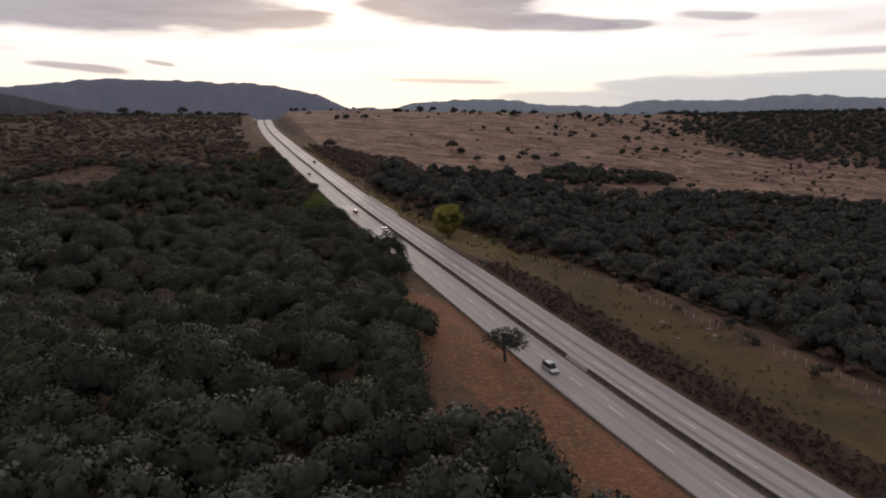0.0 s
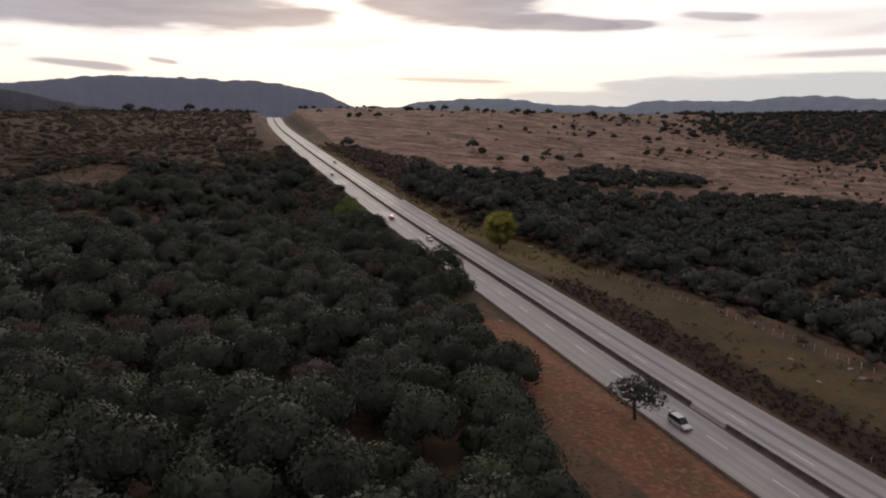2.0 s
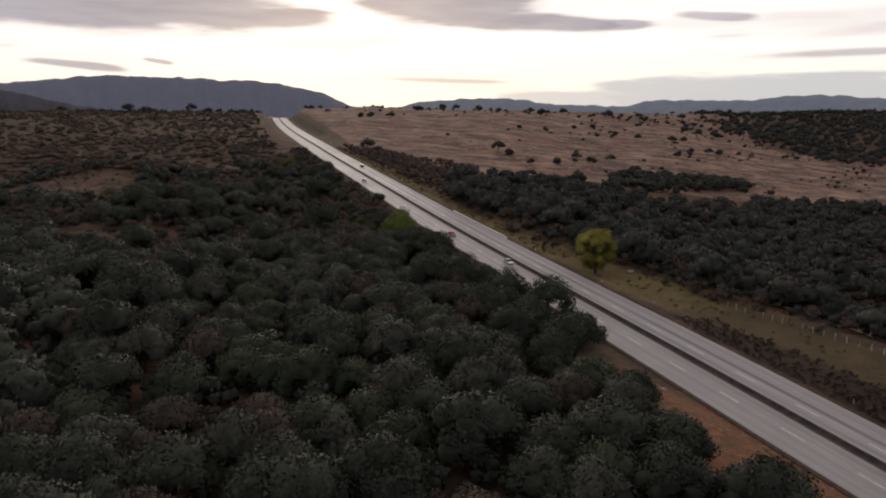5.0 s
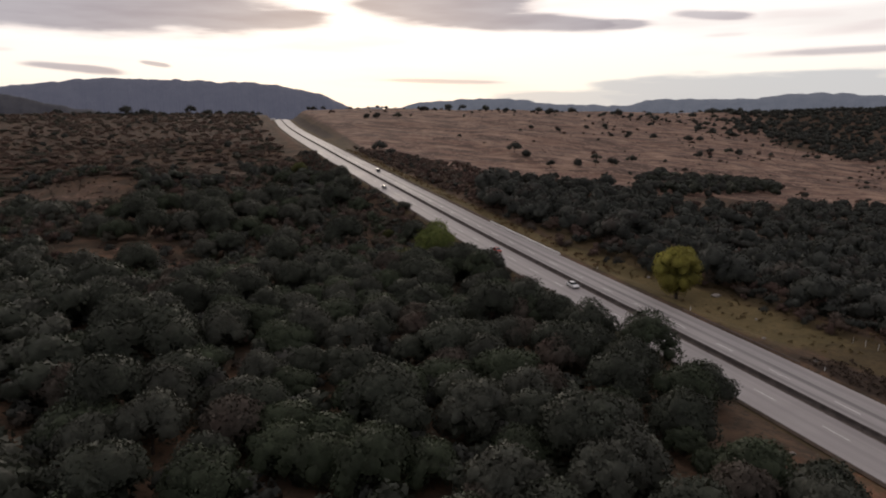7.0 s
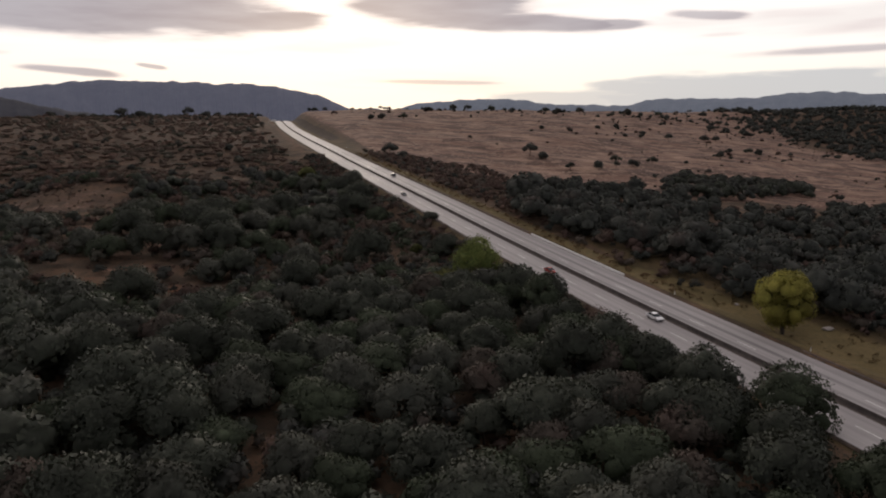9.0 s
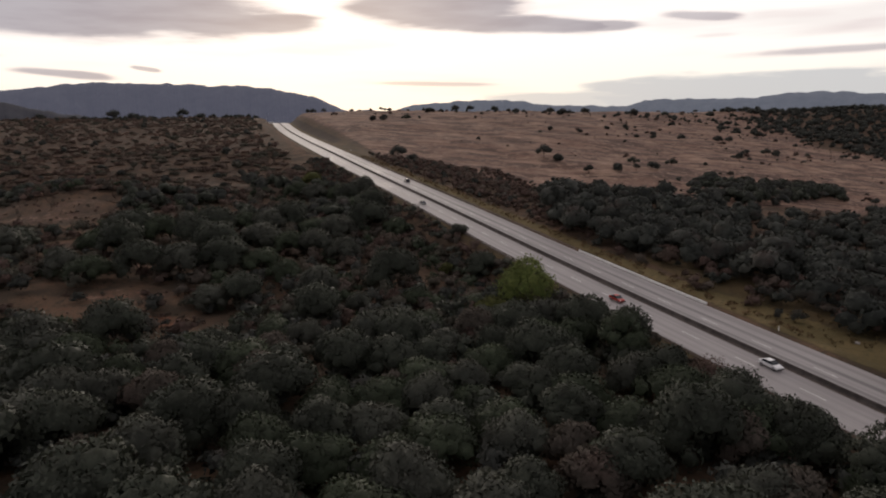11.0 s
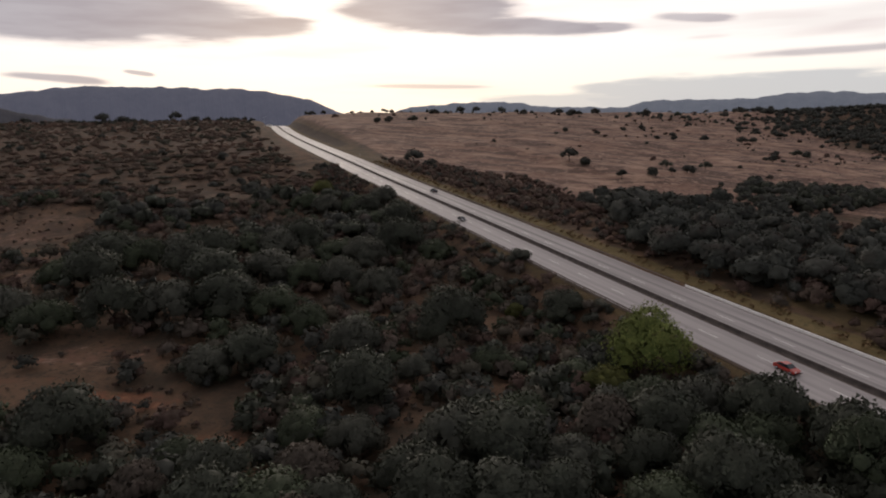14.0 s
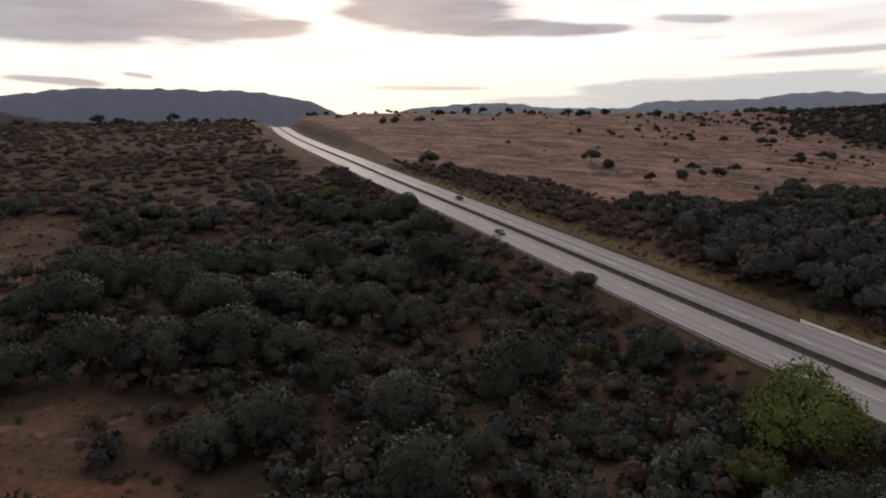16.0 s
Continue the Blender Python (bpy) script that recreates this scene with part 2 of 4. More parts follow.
def road_mat(name, dark_lanes):
    """Old concrete with stained wheel tracks; UV: metres across, metres along."""
    M = Mat(name, 0.62, 0.35)
    uv = M.nt.nodes.new("ShaderNodeUVMap").outputs[0]
    sep = M.nt.nodes.new("ShaderNodeSeparateXYZ")
    M.link(uv, sep.inputs[0])
    u = sep.outputs[0]
    long = M.noise(1.0, 5.0, 0.6, (0.9, 0.012, 1.0), uv)
    patch = M.noise(0.07, 5.0, 0.6, None, uv)
    c = M.mix(M.ramp(patch, 0.35, 0.65), (0.270, 0.249, 0.242), (0.325, 0.302, 0.293))
    c = M.mix(M.ramp(long, 0.42, 0.7, 0.0, 0.6), c, (0.207, 0.191, 0.186))
    for at, w, k in dark_lanes:
        band = M.ramp(M.math("ABSOLUTE", M.math("SUBTRACT", u, at), 0.0), w, w * 0.25, 0.0, k)
        band = M.math("MULTIPLY", band, M.ramp(M.noise(1.0, 4.0, 0.6, (0.3, 0.02, 1.0), uv), 0.3, 0.6, 0.45, 1.0))
        c = M.mix(band, c, (0.095, 0.09, 0.092))
    M.colour(c)
    M.bump(M.noise(6.0, 4.0), 0.25, 0.02)
    M.link(M.ramp(patch, 0.3, 0.7, 0.55, 0.72), M.p.inputs["Roughness"])
    return M.mat


GROUND = ground_mat()
ROAD_L = road_mat("worn_pale_concrete", [(-3.2, 0.9, 0.25), (-7.2, 0.9, 0.2)])
ROAD_R = road_mat("stained_concrete", [(2.4, 0.9, 0.6), (6.1, 1.0, 0.8), (9.6, 1.6, 0.3)])
EARTH = plain("dark_earth_edge", (0.085, 0.062, 0.046), 0.95, 0, 0.4, 0.8)
SHOULDER = plain("gravel_edge", (0.13, 0.105, 0.085), 0.95, 0, 0.4, 0.8)


# ---- the lie of the land ----
ZY = [-600, 0, 104, 154, 182, 222, 285, 346, 390, 433, 512, 585, 640, 718, 850, 1024, 1170, 1300, 1600, 5000]
ZZ = [-10, -4.5, -2.1, 0.6, 2.6, 5.6, 9.3, 13, 16, 19, 23.8, 27.8, 31, 35, 40.8, 48.5, 57, 59, 50, 0]
YS = np.arange(-600, 5001, 5.0)
RAW = np.interp(YS, ZY, ZZ)
SMOOTH = np.convolve(np.pad(RAW, 6, "edge"), np.ones(13) / 13, "valid")


def road_x(y):
    y = np.clip(y, -600, 2200)
    return 91.2 - 0.41 * y + 6e-5 * y * y


def road_z(y):
    return np.interp(y, YS, SMOOTH)


def slant(y):
    s = -0.41 + 1.2e-4 * np.clip(y, -600, 2200)
    return np.sqrt(1 + s * s)


def step(v, lo, hi):
    k = np.clip((v - lo) / (hi - lo), 0, 1)
    return k * k * (3 - 2 * k)


def waves(x, y):
    """Gentle unevenness of the ground."""
    return (np.sin(x / 37 + 1.3 * np.sin(y / 61)) + np.sin(y / 29 + 1.7 * np.sin(x / 47)) + 0.6 * np.sin((x + y) / 17 + np.sin(x / 23)) + 0.35 * np.sin((x - 1.6 * y) / 8.3))


LEFT_Y = [-600, 0, 250, 330, 420, 520, 580, 640, 700, 850, 1024, 1200, 1400, 1700, 2400, 5000]
LEFT_Z = [7, 6.5, 6.5, 6.5, 12, 17, 21, 29, 36, 47, 57, 66, 66, 52, 20, 0]
TERMS = [(0, 0, 31.5), (0, 1, -203.6), (0, 2, 397.1), (0, 3, -207.0), (0, 4, 30.8), (1, 0, -10.4), (1, 1, -315.0), (1, 2, 342.3), (1, 3, -88.3), (2, 0, 136.2), (2, 1, -479.0), (2, 2, 247.7), (3, 0, 191.7), (3, 1, -110.0)]


def land(x, y):
    """Height of the ground, and the distance across from the road's middle."""
    x, y = np.asarray(x, float), np.asarray(y, float)
    d, zr = (x - road_x(y)) / slant(y), road_z(y)
    left = np.interp(y, LEFT_Y, LEFT_Z)
    left = left - 0.05 * np.clip(-d - 130, 0, 300) * (1 - step(y, 600, 950)) * step(y, 380, 480)
    left = left + 8 * np.exp(-(((x + 268) / 45) ** 2) - ((y - 522) / 36) ** 2)
    u, v = np.clip(x, -320, 620) / 1000, np.clip(y, 260, 1520) / 1000
    right = sum(c * u**i * v**j for i, j, c in TERMS)
    fall = step(y, 1520, 2600)
    right = right * (1 - fall) + 10 * fall
    right = np.maximum(right, -34) + 0.02 * np.clip(x - 620, 0, 2000) * step(y, 700, 1400)
    bumpy = waves(x, y) * (0.5 + 0.5 * step(np.abs(d), 60, 200))
    kl = step(-d, 12.3, 13.0 + 6 + 0.75 * np.abs(left - zr))
    berm = np.interp(y, [205, 255, 300, 345], [1.3, -1.7, -1.7, 0.0]) * step(d, 14.5, 21)
    kr = step(d, 42, 42 + 30 + 0.9 * np.abs(right - zr)) * (1 - step(y, 560, 760)) + step(d, 16, 40 + 0.6 * np.abs(right - zr)) * step(y, 560, 760)
    z = np.where(d < 0, zr - 0.15 + kl * (left + bumpy - zr), zr - 0.15 + berm * (1 - kr) + kr * (right + bumpy - zr))
    far = step(np.abs(d), 1300, 2600)
    return z * (1 - far), d


def ground_z(x, y):
    return float(land(x, y)[0])


def raw_mesh(name, verts, tris, mat, smooth=False, normals=None):
    """A triangle mesh from arrays."""
    me = bpy.data.meshes.new(name)
    verts, tris = np.asarray(verts, np.float32), np.asarray(tris, np.int32)
    me.vertices.add(len(verts))
    me.vertices.foreach_set("co", verts.ravel())
    k = tris.shape[1]
    me.loops.add(tris.size)
    me.loops.foreach_set("vertex_index", tris.ravel())
    me.polygons.add(len(tris))
    me.polygons.foreach_set("loop_start", np.arange(0, tris.size, k, dtype=np.int32))
    me.polygons.foreach_set("use_smooth", np.full(len(tris), smooth or normals is not None))
    me.update(calc_edges=True)
    if normals is not None:
        me.normals_split_custom_set_from_vertices(np.asarray(normals, np.float32))
    me.materials.append(mat)
    return me


def part(name, bm, material, parent, label=""):
    """Links a bmesh as one mesh object under a thing."""
    me = bpy.data.meshes.new(name)
    bm.to_mesh(me)
    bm.free()
    me.materials.append(material)
    ob = new(name, me)
    ob.parent = parent
    return tagged(ob, label)


def grid_faces(rows, cols):
    a = (np.arange(rows - 1)[:, None] * cols + np.arange(cols - 1)[None]).ravel()
    return np.stack([a, a + 1, a + cols + 1, a + cols], 1)


def make_ground():
    s = np.linspace(-1, 1, 231)
    ds = 20 * np.sinh(s * 6.13)
    ds = np.sort(np.r_[ds, -12.2, 12.2, -14, 16])
    ys = np.r_[np.arange(-420, 700, 5.0), np.arange(700, 1500, 8.0), np.geomspace(1500, 4900, 40)]
    Y, D = np.meshgrid(ys, ds, indexing="ij")
    X = road_x(Y) + D * slant(Y)
    Z, d = land(X, Y)
    on = (d > -11.5) & (d < 11.5)
    Z = np.where(on, Z - 0.25, Z)
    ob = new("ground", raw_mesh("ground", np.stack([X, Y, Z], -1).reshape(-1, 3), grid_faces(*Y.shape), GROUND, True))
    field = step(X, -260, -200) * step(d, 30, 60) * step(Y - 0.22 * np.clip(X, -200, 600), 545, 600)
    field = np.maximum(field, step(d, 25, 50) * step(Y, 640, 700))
    field = field * (1 - step(X - 0.35 * (Y - 900), 330, 420) * step(Y, 1030, 1100))
    # red soil thins past y 175, the bank's shade put into its colour
    soil = step(-d, 11, 12.5) * (1 - step(-d, 30, 42)) * (1 - 0.7 * step(Y, 175, 205)) * (1 - step(Y, 225, 250))
    for cx, cy, rx, ry, k in ((-160, 332, 18, 4.5, 0.62), (-137, 316, 9, 5, 0.64), (-188, 340, 22, 5, 0.48), (-118, 318, 12, 6, 0.42), (-236, 440, 16, 16, 0.4), (-168, 352, 20, 7, 0.4)):
        soil = np.maximum(soil, k * (1 - step(np.hypot((X - cx) / rx, (Y - cy) / ry), 0.6, 1.3)))
    soil = np.maximum(soil, 0.42 * step(-d, 13, 16) * (1 - step(-d, 24, 34)) * step(Y, 640, 700) * (1 - step(Y, 1150, 1250)))
    for cx, cy, rx, ry in ((-260, 482, 27, 26), (-300, 490, 20, 24), (-218, 418, 20, 14), (-178, 386, 20, 10), (-172, 352, 18, 9)):
        field = np.maximum(field, 0.46 * (1 - step(np.hypot((X - cx) / rx, (Y - cy) / ry), 0.6, 1.3)))
    field = np.maximum(field, 0.36 * step(-d, 25, 45) * step(Y, 520, 640))
    verge = step(d, 19, 24) * (1 - step(d, 38, 46)) * (1 - step(Y, 330, 400))
    verge = np.maximum(verge, 0.9 * step(d, 12, 14) * (1 - step(d, np.interp(Y, [300, 345], [26, 16.5]), np.interp(Y, [300, 345], [34, 20]))) * step(Y, 255, 275))
    verge = np.maximum(verge, 0.5 * step(d, 12, 14) * (1 - step(d, 26, 44)) * step(Y, 580, 640))
    verge = np.maximum(verge, 0.75 * step(-d, 11, 12) * (1 - step(-d, 12.6, 14.5 + 2.5 * step(Y, 240, 290))))
    weeds = step(d, 12, 13) * (1 - step(d, 19, 26)) * (1 - 0.6 * step(Y, 215, 245)) * (1 - step(Y, 250, 280))
    weeds = np.maximum(weeds, 0.45 * step(-d, 20, 50) * step(Y, 400, 520) * (field < 0.6))
    weeds = np.maximum(weeds, 0.8 * step(d, 15, 18) * (1 - step(d, 26, 34)) * step(Y, 760, 820))
    grass = 0.75 * step(d, 12.5, 14.5) * (1 - step(d, np.interp(Y, [240, 300, 345], [36, 28, 17]), np.interp(Y, [240, 300, 345], [44, 36, 23]))) * step(Y, 215, 265) * (1 - step(Y, 560, 640))
    for nm, a in (("grass", grass), ("field", field), ("soil", soil), ("verge", verge), ("weeds", weeds)):
        ob.data.attributes.new(nm, "FLOAT", "POINT").data.foreach_set("value", np.ascontiguousarray(a, np.float32).ravel())
    tagged(ob, "dry rolling ground of straw grass and red soil", "ground", kind="structure")


make_ground()

# ---- the road ----
MID = -0.6
ROAD_Y = np.r_[np.arange(-300, 700, 6.0), np.arange(700, 1500, 12.0)]


def ribbon(name, us, lift, mat, ys=ROAD_Y):
    """A strip along the road; us: offsets across, lift: height over the road for each."""
    us, lift = np.asarray(us, float), np.asarray(lift, float)
    Y, U = np.meshgrid(ys, us, indexing="ij")
    sx = -0.41 + 1.2e-4 * Y
    X = road_x(Y) + U / slant(Y)
    Yp = Y - U * sx / slant(Y)
    Z = road_z(Y) + lift[None, :]
    me = raw_mesh(name, np.stack([X, Yp, Z], -1).reshape(-1, 3), grid_faces(*Y.shape), mat)
    uv = me.uv_layers.new(name="UVMap")
    idx = np.empty(len(me.loops), np.int32)
    me.loops.foreach_get("vertex_index", idx)
    uv.data.foreach_set("uv", np.stack([U.ravel()[idx], Y.ravel()[idx]], -1).astype(np.float32).ravel())
    return new(name, me)


def at_road(u, y, up=0.0):
    """A place u metres across from the road's line, and the road's heading and slope there."""
    s = -0.41 + 1.2e-4 * y
    k = math.sqrt(1 + s * s)
    slope = (float(road_z(y + 3)) - float(road_z(y - 3))) / 6 / k
    return (float(road_x(y)) + u / k, y - u * s / k, float(road_z(y)) + up), math.degrees(math.atan(-s)), math.degrees(math.atan(slope))


tagged(ribbon("road_left", [-11.7, -11.6, -5.5, MID - 1.1, MID - 1.05], [-0.3, 0, 0.06, 0.1, -0.1], ROAD_L), "pale worn concrete carriageway with dashed lane line", "road", kind="structure")
tagged(ribbon("road_right", [MID + 1.05, MID + 1.1, 5.5, 11.6, 11.7], [-0.1, 0.1, 0.06, 0, -0.3], ROAD_R), "concrete carriageway with dark tyre-stained lanes", "road", kind="structure")
tagged(ribbon("median_strip", [MID - 1.1, MID, MID + 1.1], [0.03, 0.05, 0.03], SHOULDER), "dirty gravel strip under the middle barrier", "median", kind="structure")
tagged(ribbon("road_shoulder_left", [-12.3, -11.9, -11.5], [-0.3, -0.12, -0.06], EARTH), "loose gravel edge beside the pale carriageway", "shoulder", kind="structure")
tagged(ribbon("road_shoulder_right", [11.5, 12.6, 14.0], [-0.06, -0.12, -0.5], SHOULDER), "loose gravel edge beside the stained carriageway", "shoulder", kind="structure")

def box(bm, sx, sy, sz, at=(0, 0, 0), bevel=0.0):
    """A box on its base, with softened edges."""
    v = bmesh.ops.create_cube(bm, size=1.0, matrix=Matrix.Translation((at[0], at[1], at[2] + sz / 2)) @ Matrix.Diagonal((sx, sy, sz, 1)))["verts"]
    if bevel:
        bmesh.ops.bevel(bm, geom=list({e for q in v for e in q.link_edges}), offset=bevel, segments=1, affect="EDGES")
    return bm


def rod(bm, a, b, r0, r1, sides=6):
    """A tapered rod from a to b."""
    a, b = Vector(a), Vector(b)
    bmesh.ops.create_cone(bm, cap_ends=True, segments=sides, radius1=r0, radius2=r1, depth=(b - a).length, matrix=Matrix.Translation((a + b) / 2) @ (b - a).to_track_quat("Z", "Y").to_matrix().to_4x4())
    return bm


def dashes(road, u, y0, length=5.0, gap=13.6, first=-15, last=70):
    bm = box(bmesh.new(), 0.19, length, 0.014)
    me = bpy.data.meshes.new("lane_dash")
    bm.to_mesh(me)
    bm.free()
    me.materials.append(WORN_PAINT)
    for k in range(first, last):
        at, turn, slope = at_road(u, y0 + gap * k, 0.07)
        ob = new("lane_dash", me)
        ob.parent = road
        ob.matrix_basis = pose(*at, slope, 0, turn)


POST = plain("limewashed_concrete", (0.55, 0.53, 0.50), 0.8, 0, 0.35, 2.0)
WORN_PAINT = plain("worn_white_paint", (0.72, 0.70, 0.67), 0.7, 0, 0.25, 1.5)
FAINT = plain("faded_edge_paint", (0.33, 0.31, 0.30), 0.7, 0, 0.3, 0.6)
dashes(bpy.data.objects["road_right"], MID + 4.7, 105.4)
dashes(bpy.data.objects["road_left"], MID - 5.3, 113.6)
tagged(ribbon("edge_line", [MID + 8.3, MID + 8.45], [0.055, 0.055], FAINT), "faded white edge line on the stained carriageway", "road marking", kind="structure")

# middle barrier: a sooty concrete wall with a low paler piece in it
WALL = [-0.42, -0.36, -0.2, -0.12, 0.12, 0.2, 0.36, 0.42]
for y0, y1, h, mat in ((-300, 144, 0.95, CONCRETE_DARK), (144, 152.5, 0.7, CONCRETE), (152.5, 1300, 0.95, CONCRETE_DARK)):
    ob = ribbon("median_barrier", [MID + w for w in WALL], [0.03, 0.15, 0.35, h, h, 0.35, 0.15, 0.03], mat, np.arange(y0, y1 + 0.1, (y1 - y0) / max(2, round((y1 - y0) / 7))))
    tagged(ob, "low pale concrete piece of the middle barrier" if mat is CONCRETE else "soot-stained concrete barrier along the middle of the road", "barrier")


def guard_rail(u, y0, y1, mat, label, every=4.0):
    rail = new("guard_rail")
    tagged(rail, label, "guard rail")
    at = at_road(u, (y0 + y1) / 2)[0]
    ys = np.arange(y0, y1 + 0.1, every)
    side = -0.09 if u > 0 else 0.09
    beam = ribbon("rail", [u + side, u + side * 1.9, u + side, u + side * 1.9, u + side, u + side * 0.8], [0.42, 0.5, 0.58, 0.66, 0.74, 0.74], mat, ys)
    beam.parent = rail
    me = bpy.data.meshes.new("post")
    bm = box(bmesh.new(), 0.14, 0.1, 1.25, (0, 0, -0.5), 0.015)
    bm.to_mesh(me)
    bm.free()
    me.materials.append(RUST)
    for y in ys:
        p, turn, _ = at_road(u, y)
        ob = new("post", me)
        ob.parent = rail
        ob.matrix_basis = pose(*p, 0, 0, turn)


guard_rail(11.95, 372, 640, RUST, "long dull steel guard rail on short posts beside grass")
guard_rail(-12.3, 352, 560, RUST, "dull steel guard rail along the wooded embankment")
guard_rail(11.95, 230, 262, RUST, "short dull steel guard rail beside the verge")
parapet = ribbon("culvert_parapet", [11.8, 11.8, 12.05, 12.05], [-0.4, 0.6, 0.6, -0.6], WHITE, np.arange(318, 371, 4.0))
tagged(parapet, "white-painted concrete parapet over a roadside culvert", "parapet")


def fence():
    f = tagged(new("fence"), "wire fence on white concrete posts along the wood", "fence")
    me = bpy.data.meshes.new("post")
    bm = box(bmesh.new(), 0.13, 0.13, 1.85, (0, 0, -0.35), 0.02)
    bm.to_mesh(me)
    bm.free()
    me.materials.append(POST)
    rng, tops = random.Random(4), []
    for k in range(55):
        y = 98 + k * 2.55
        u = 50.5 - (y - 98) * 0.112
        (x, yy, _), turn, _ = at_road(u, y)
        z = ground_z(x, yy)
        tops.append((x, yy, z))
        if rng.random() < 0.12:
            continue
        ob = new("post", me)
        ob.parent = f
        ob.matrix_basis = pose(x, yy, z, rng.uniform(-5, 5), rng.uniform(-5, 5), turn)
    for h in (0.4, 0.85, 1.3):
        bm = bmesh.new()
        for a, b in zip(tops, tops[1:]):
            rod(bm, (a[0], a[1], a[2] + h), (b[0], b[1], b[2] + h), 0.008, 0.008, 3)
        part("wire", bm, RUST, f)


fence()


# ---- trees ----
def ico(sub):
    bm = bmesh.new()
    bmesh.ops.create_icosphere(bm, subdivisions=sub, radius=1.0)
    v = np.array([q.co[:] for q in bm.verts])
    bm.verts.index_update()
    f = np.array([[q.index for q in face.verts] for face in bm.faces])
    bm.free()
    return v, f


ICO = {0: ico(0), 1: ico(1), 2: ico(2)}


def crown_arrays(seed, R, H, base, lobes, cards, size, sub, quads, flat=0.75, core=0.86, ragged=0.35, skirt=0.55):
    """A crown of leaf sprays over uneven lobes: radius R, from base up to H; skirt: how low the outer lobes hang (below 0: an egg). Verts and triangles."""
    g = np.random.default_rng(seed)
    zc, hz = (base + H) / 2, (H - base) / 2
    th, q = g.uniform(0, 2 * np.pi, lobes), np.sqrt(g.uniform(0.02, 1, lobes))
    th[0], q[0] = 0, 0
    lr = R * (g.uniform(0.22, 0.37, lobes) if lobes > 17 else g.uniform(0.30, 0.46, lobes)) * (1.15 - 0.25 * q)
    rise = 0.95 * np.sqrt(np.clip(1 - q**2, 0, 1))
    rise = rise * g.choice([1, 1, 0.3, -0.7], lobes) - 0.08 if skirt < 0 else rise - skirt
    c = np.stack([q * (R - lr * 0.8) * np.cos(th), q * (R - lr * 0.8) * np.sin(th), zc + hz * rise + g.uniform(-0.16, 0.16, lobes) * hz], 1)
    c[:, 2] = np.minimum(c[:, 2], H - lr * flat * 0.9)
    V, F, N, n = [], [], [], 0
    mid = np.array([0, 0, base + 0.3 * (H - base)])
    iv, jf = ICO[sub]
    for k in range(lobes):
        v = iv * (1 + g.uniform(-0.16, 0.16, (len(iv), 1))) * lr[k] * core * (1, 1, flat) + c[k]
        V.append(v), F.append(jf + n), N.append(iv + 1.5 * (v - mid) / R)
        n += len(v)
    k = g.choice(lobes, cards * 3, p=lr**2 / (lr**2).sum())
    d = g.normal(size=(cards * 3, 3))
    d[:, 2] += 0.35
    d /= np.linalg.norm(d, axis=1)[:, None]
    p = c[k] + d * lr[k][:, None] * (1, 1, flat) * (1 + g.uniform(-0.08, ragged, (cards * 3, 1)) * g.random((cards * 3, 1)))
    inside = (np.linalg.norm((p[:, None] - c[None]) / (lr[None, :, None] * (1, 1, flat)), axis=2) < 0.88).any(1)
    keep = np.where(~inside)[0][:cards]
    p, d = p[keep], d[keep]
    m = len(p)
    nrm = d + g.normal(size=(m, 3)) * 0.75
    nrm *= np.where((nrm * d).sum(1) < 0, -1, 1)[:, None]
    out = d + 1.5 * (p - mid) / R + g.normal(size=(m, 3)) * 0.22
    nrm /= np.linalg.norm(nrm, axis=1)[:, None]
    a = np.cross(nrm, g.normal(size=(m, 3)))
    a /= np.linalg.norm(a, axis=1)[:, None]
    b = np.cross(nrm, a)
    s = size * g.uniform(0.55, 1.25, (m, 1))
    if quads:
        pts = np.stack([p - a * s * 0.5, p - b * s * 0.32 + nrm * s * 0.1, p + a * s * 0.55, p + b * s * 0.32 + nrm * s * 0.1], 1).reshape(-1, 3)
        i = np.arange(m)[:, None] * 4 + n
        F += [np.concatenate([i + (0, 1, 2), i + (0, 2, 3)])]
    else:
        pts = np.stack([p - a * s * 0.5 - b * s * 0.3, p + a * s * 0.5 - b * s * 0.3, p + b * s * 0.6], 1).reshape(-1, 3)
        F += [np.arange(m)[:, None] * 3 + n + (0, 1, 2)]
    V.append(pts), N.append(np.repeat(out, 4 if quads else 3, 0))
    N = np.concatenate(N)
    return np.concatenate(V), np.concatenate(F), N / np.linalg.norm(N, axis=1)[:, None]


def trunk_bm(seed, H, R, base, r=0.28, limbs=5, lean=0.4):
    g = random.Random(seed)
    bm = bmesh.new()
    k = (g.uniform(-lean, lean), g.uniform(-lean, lean), base + 0.25 * (H - base))
    rod(bm, (0, 0, -0.6), k, r * 1.25, r * 0.75, 8)
    for i in range(limbs):
        a = 2 * math.pi * (i + g.uniform(-0.3, 0.3)) / limbs
        q = g.uniform(0.45, 0.75) * R
        mid = (k[0] + 0.5 * q * math.cos(a), k[1] + 0.5 * q * math.sin(a), k[2] + 0.22 * (H - base))
        rod(bm, (k[0], k[1], k[2] - 0.3), mid, r * 0.55, r * 0.32, 6)
        rod(bm, mid, (k[0] + q * math.cos(a), k[1] + q * math.sin(a), k[2] + g.uniform(0.3, 0.5) * (H - base)), r * 0.32, r * 0.1, 5)
    return bm


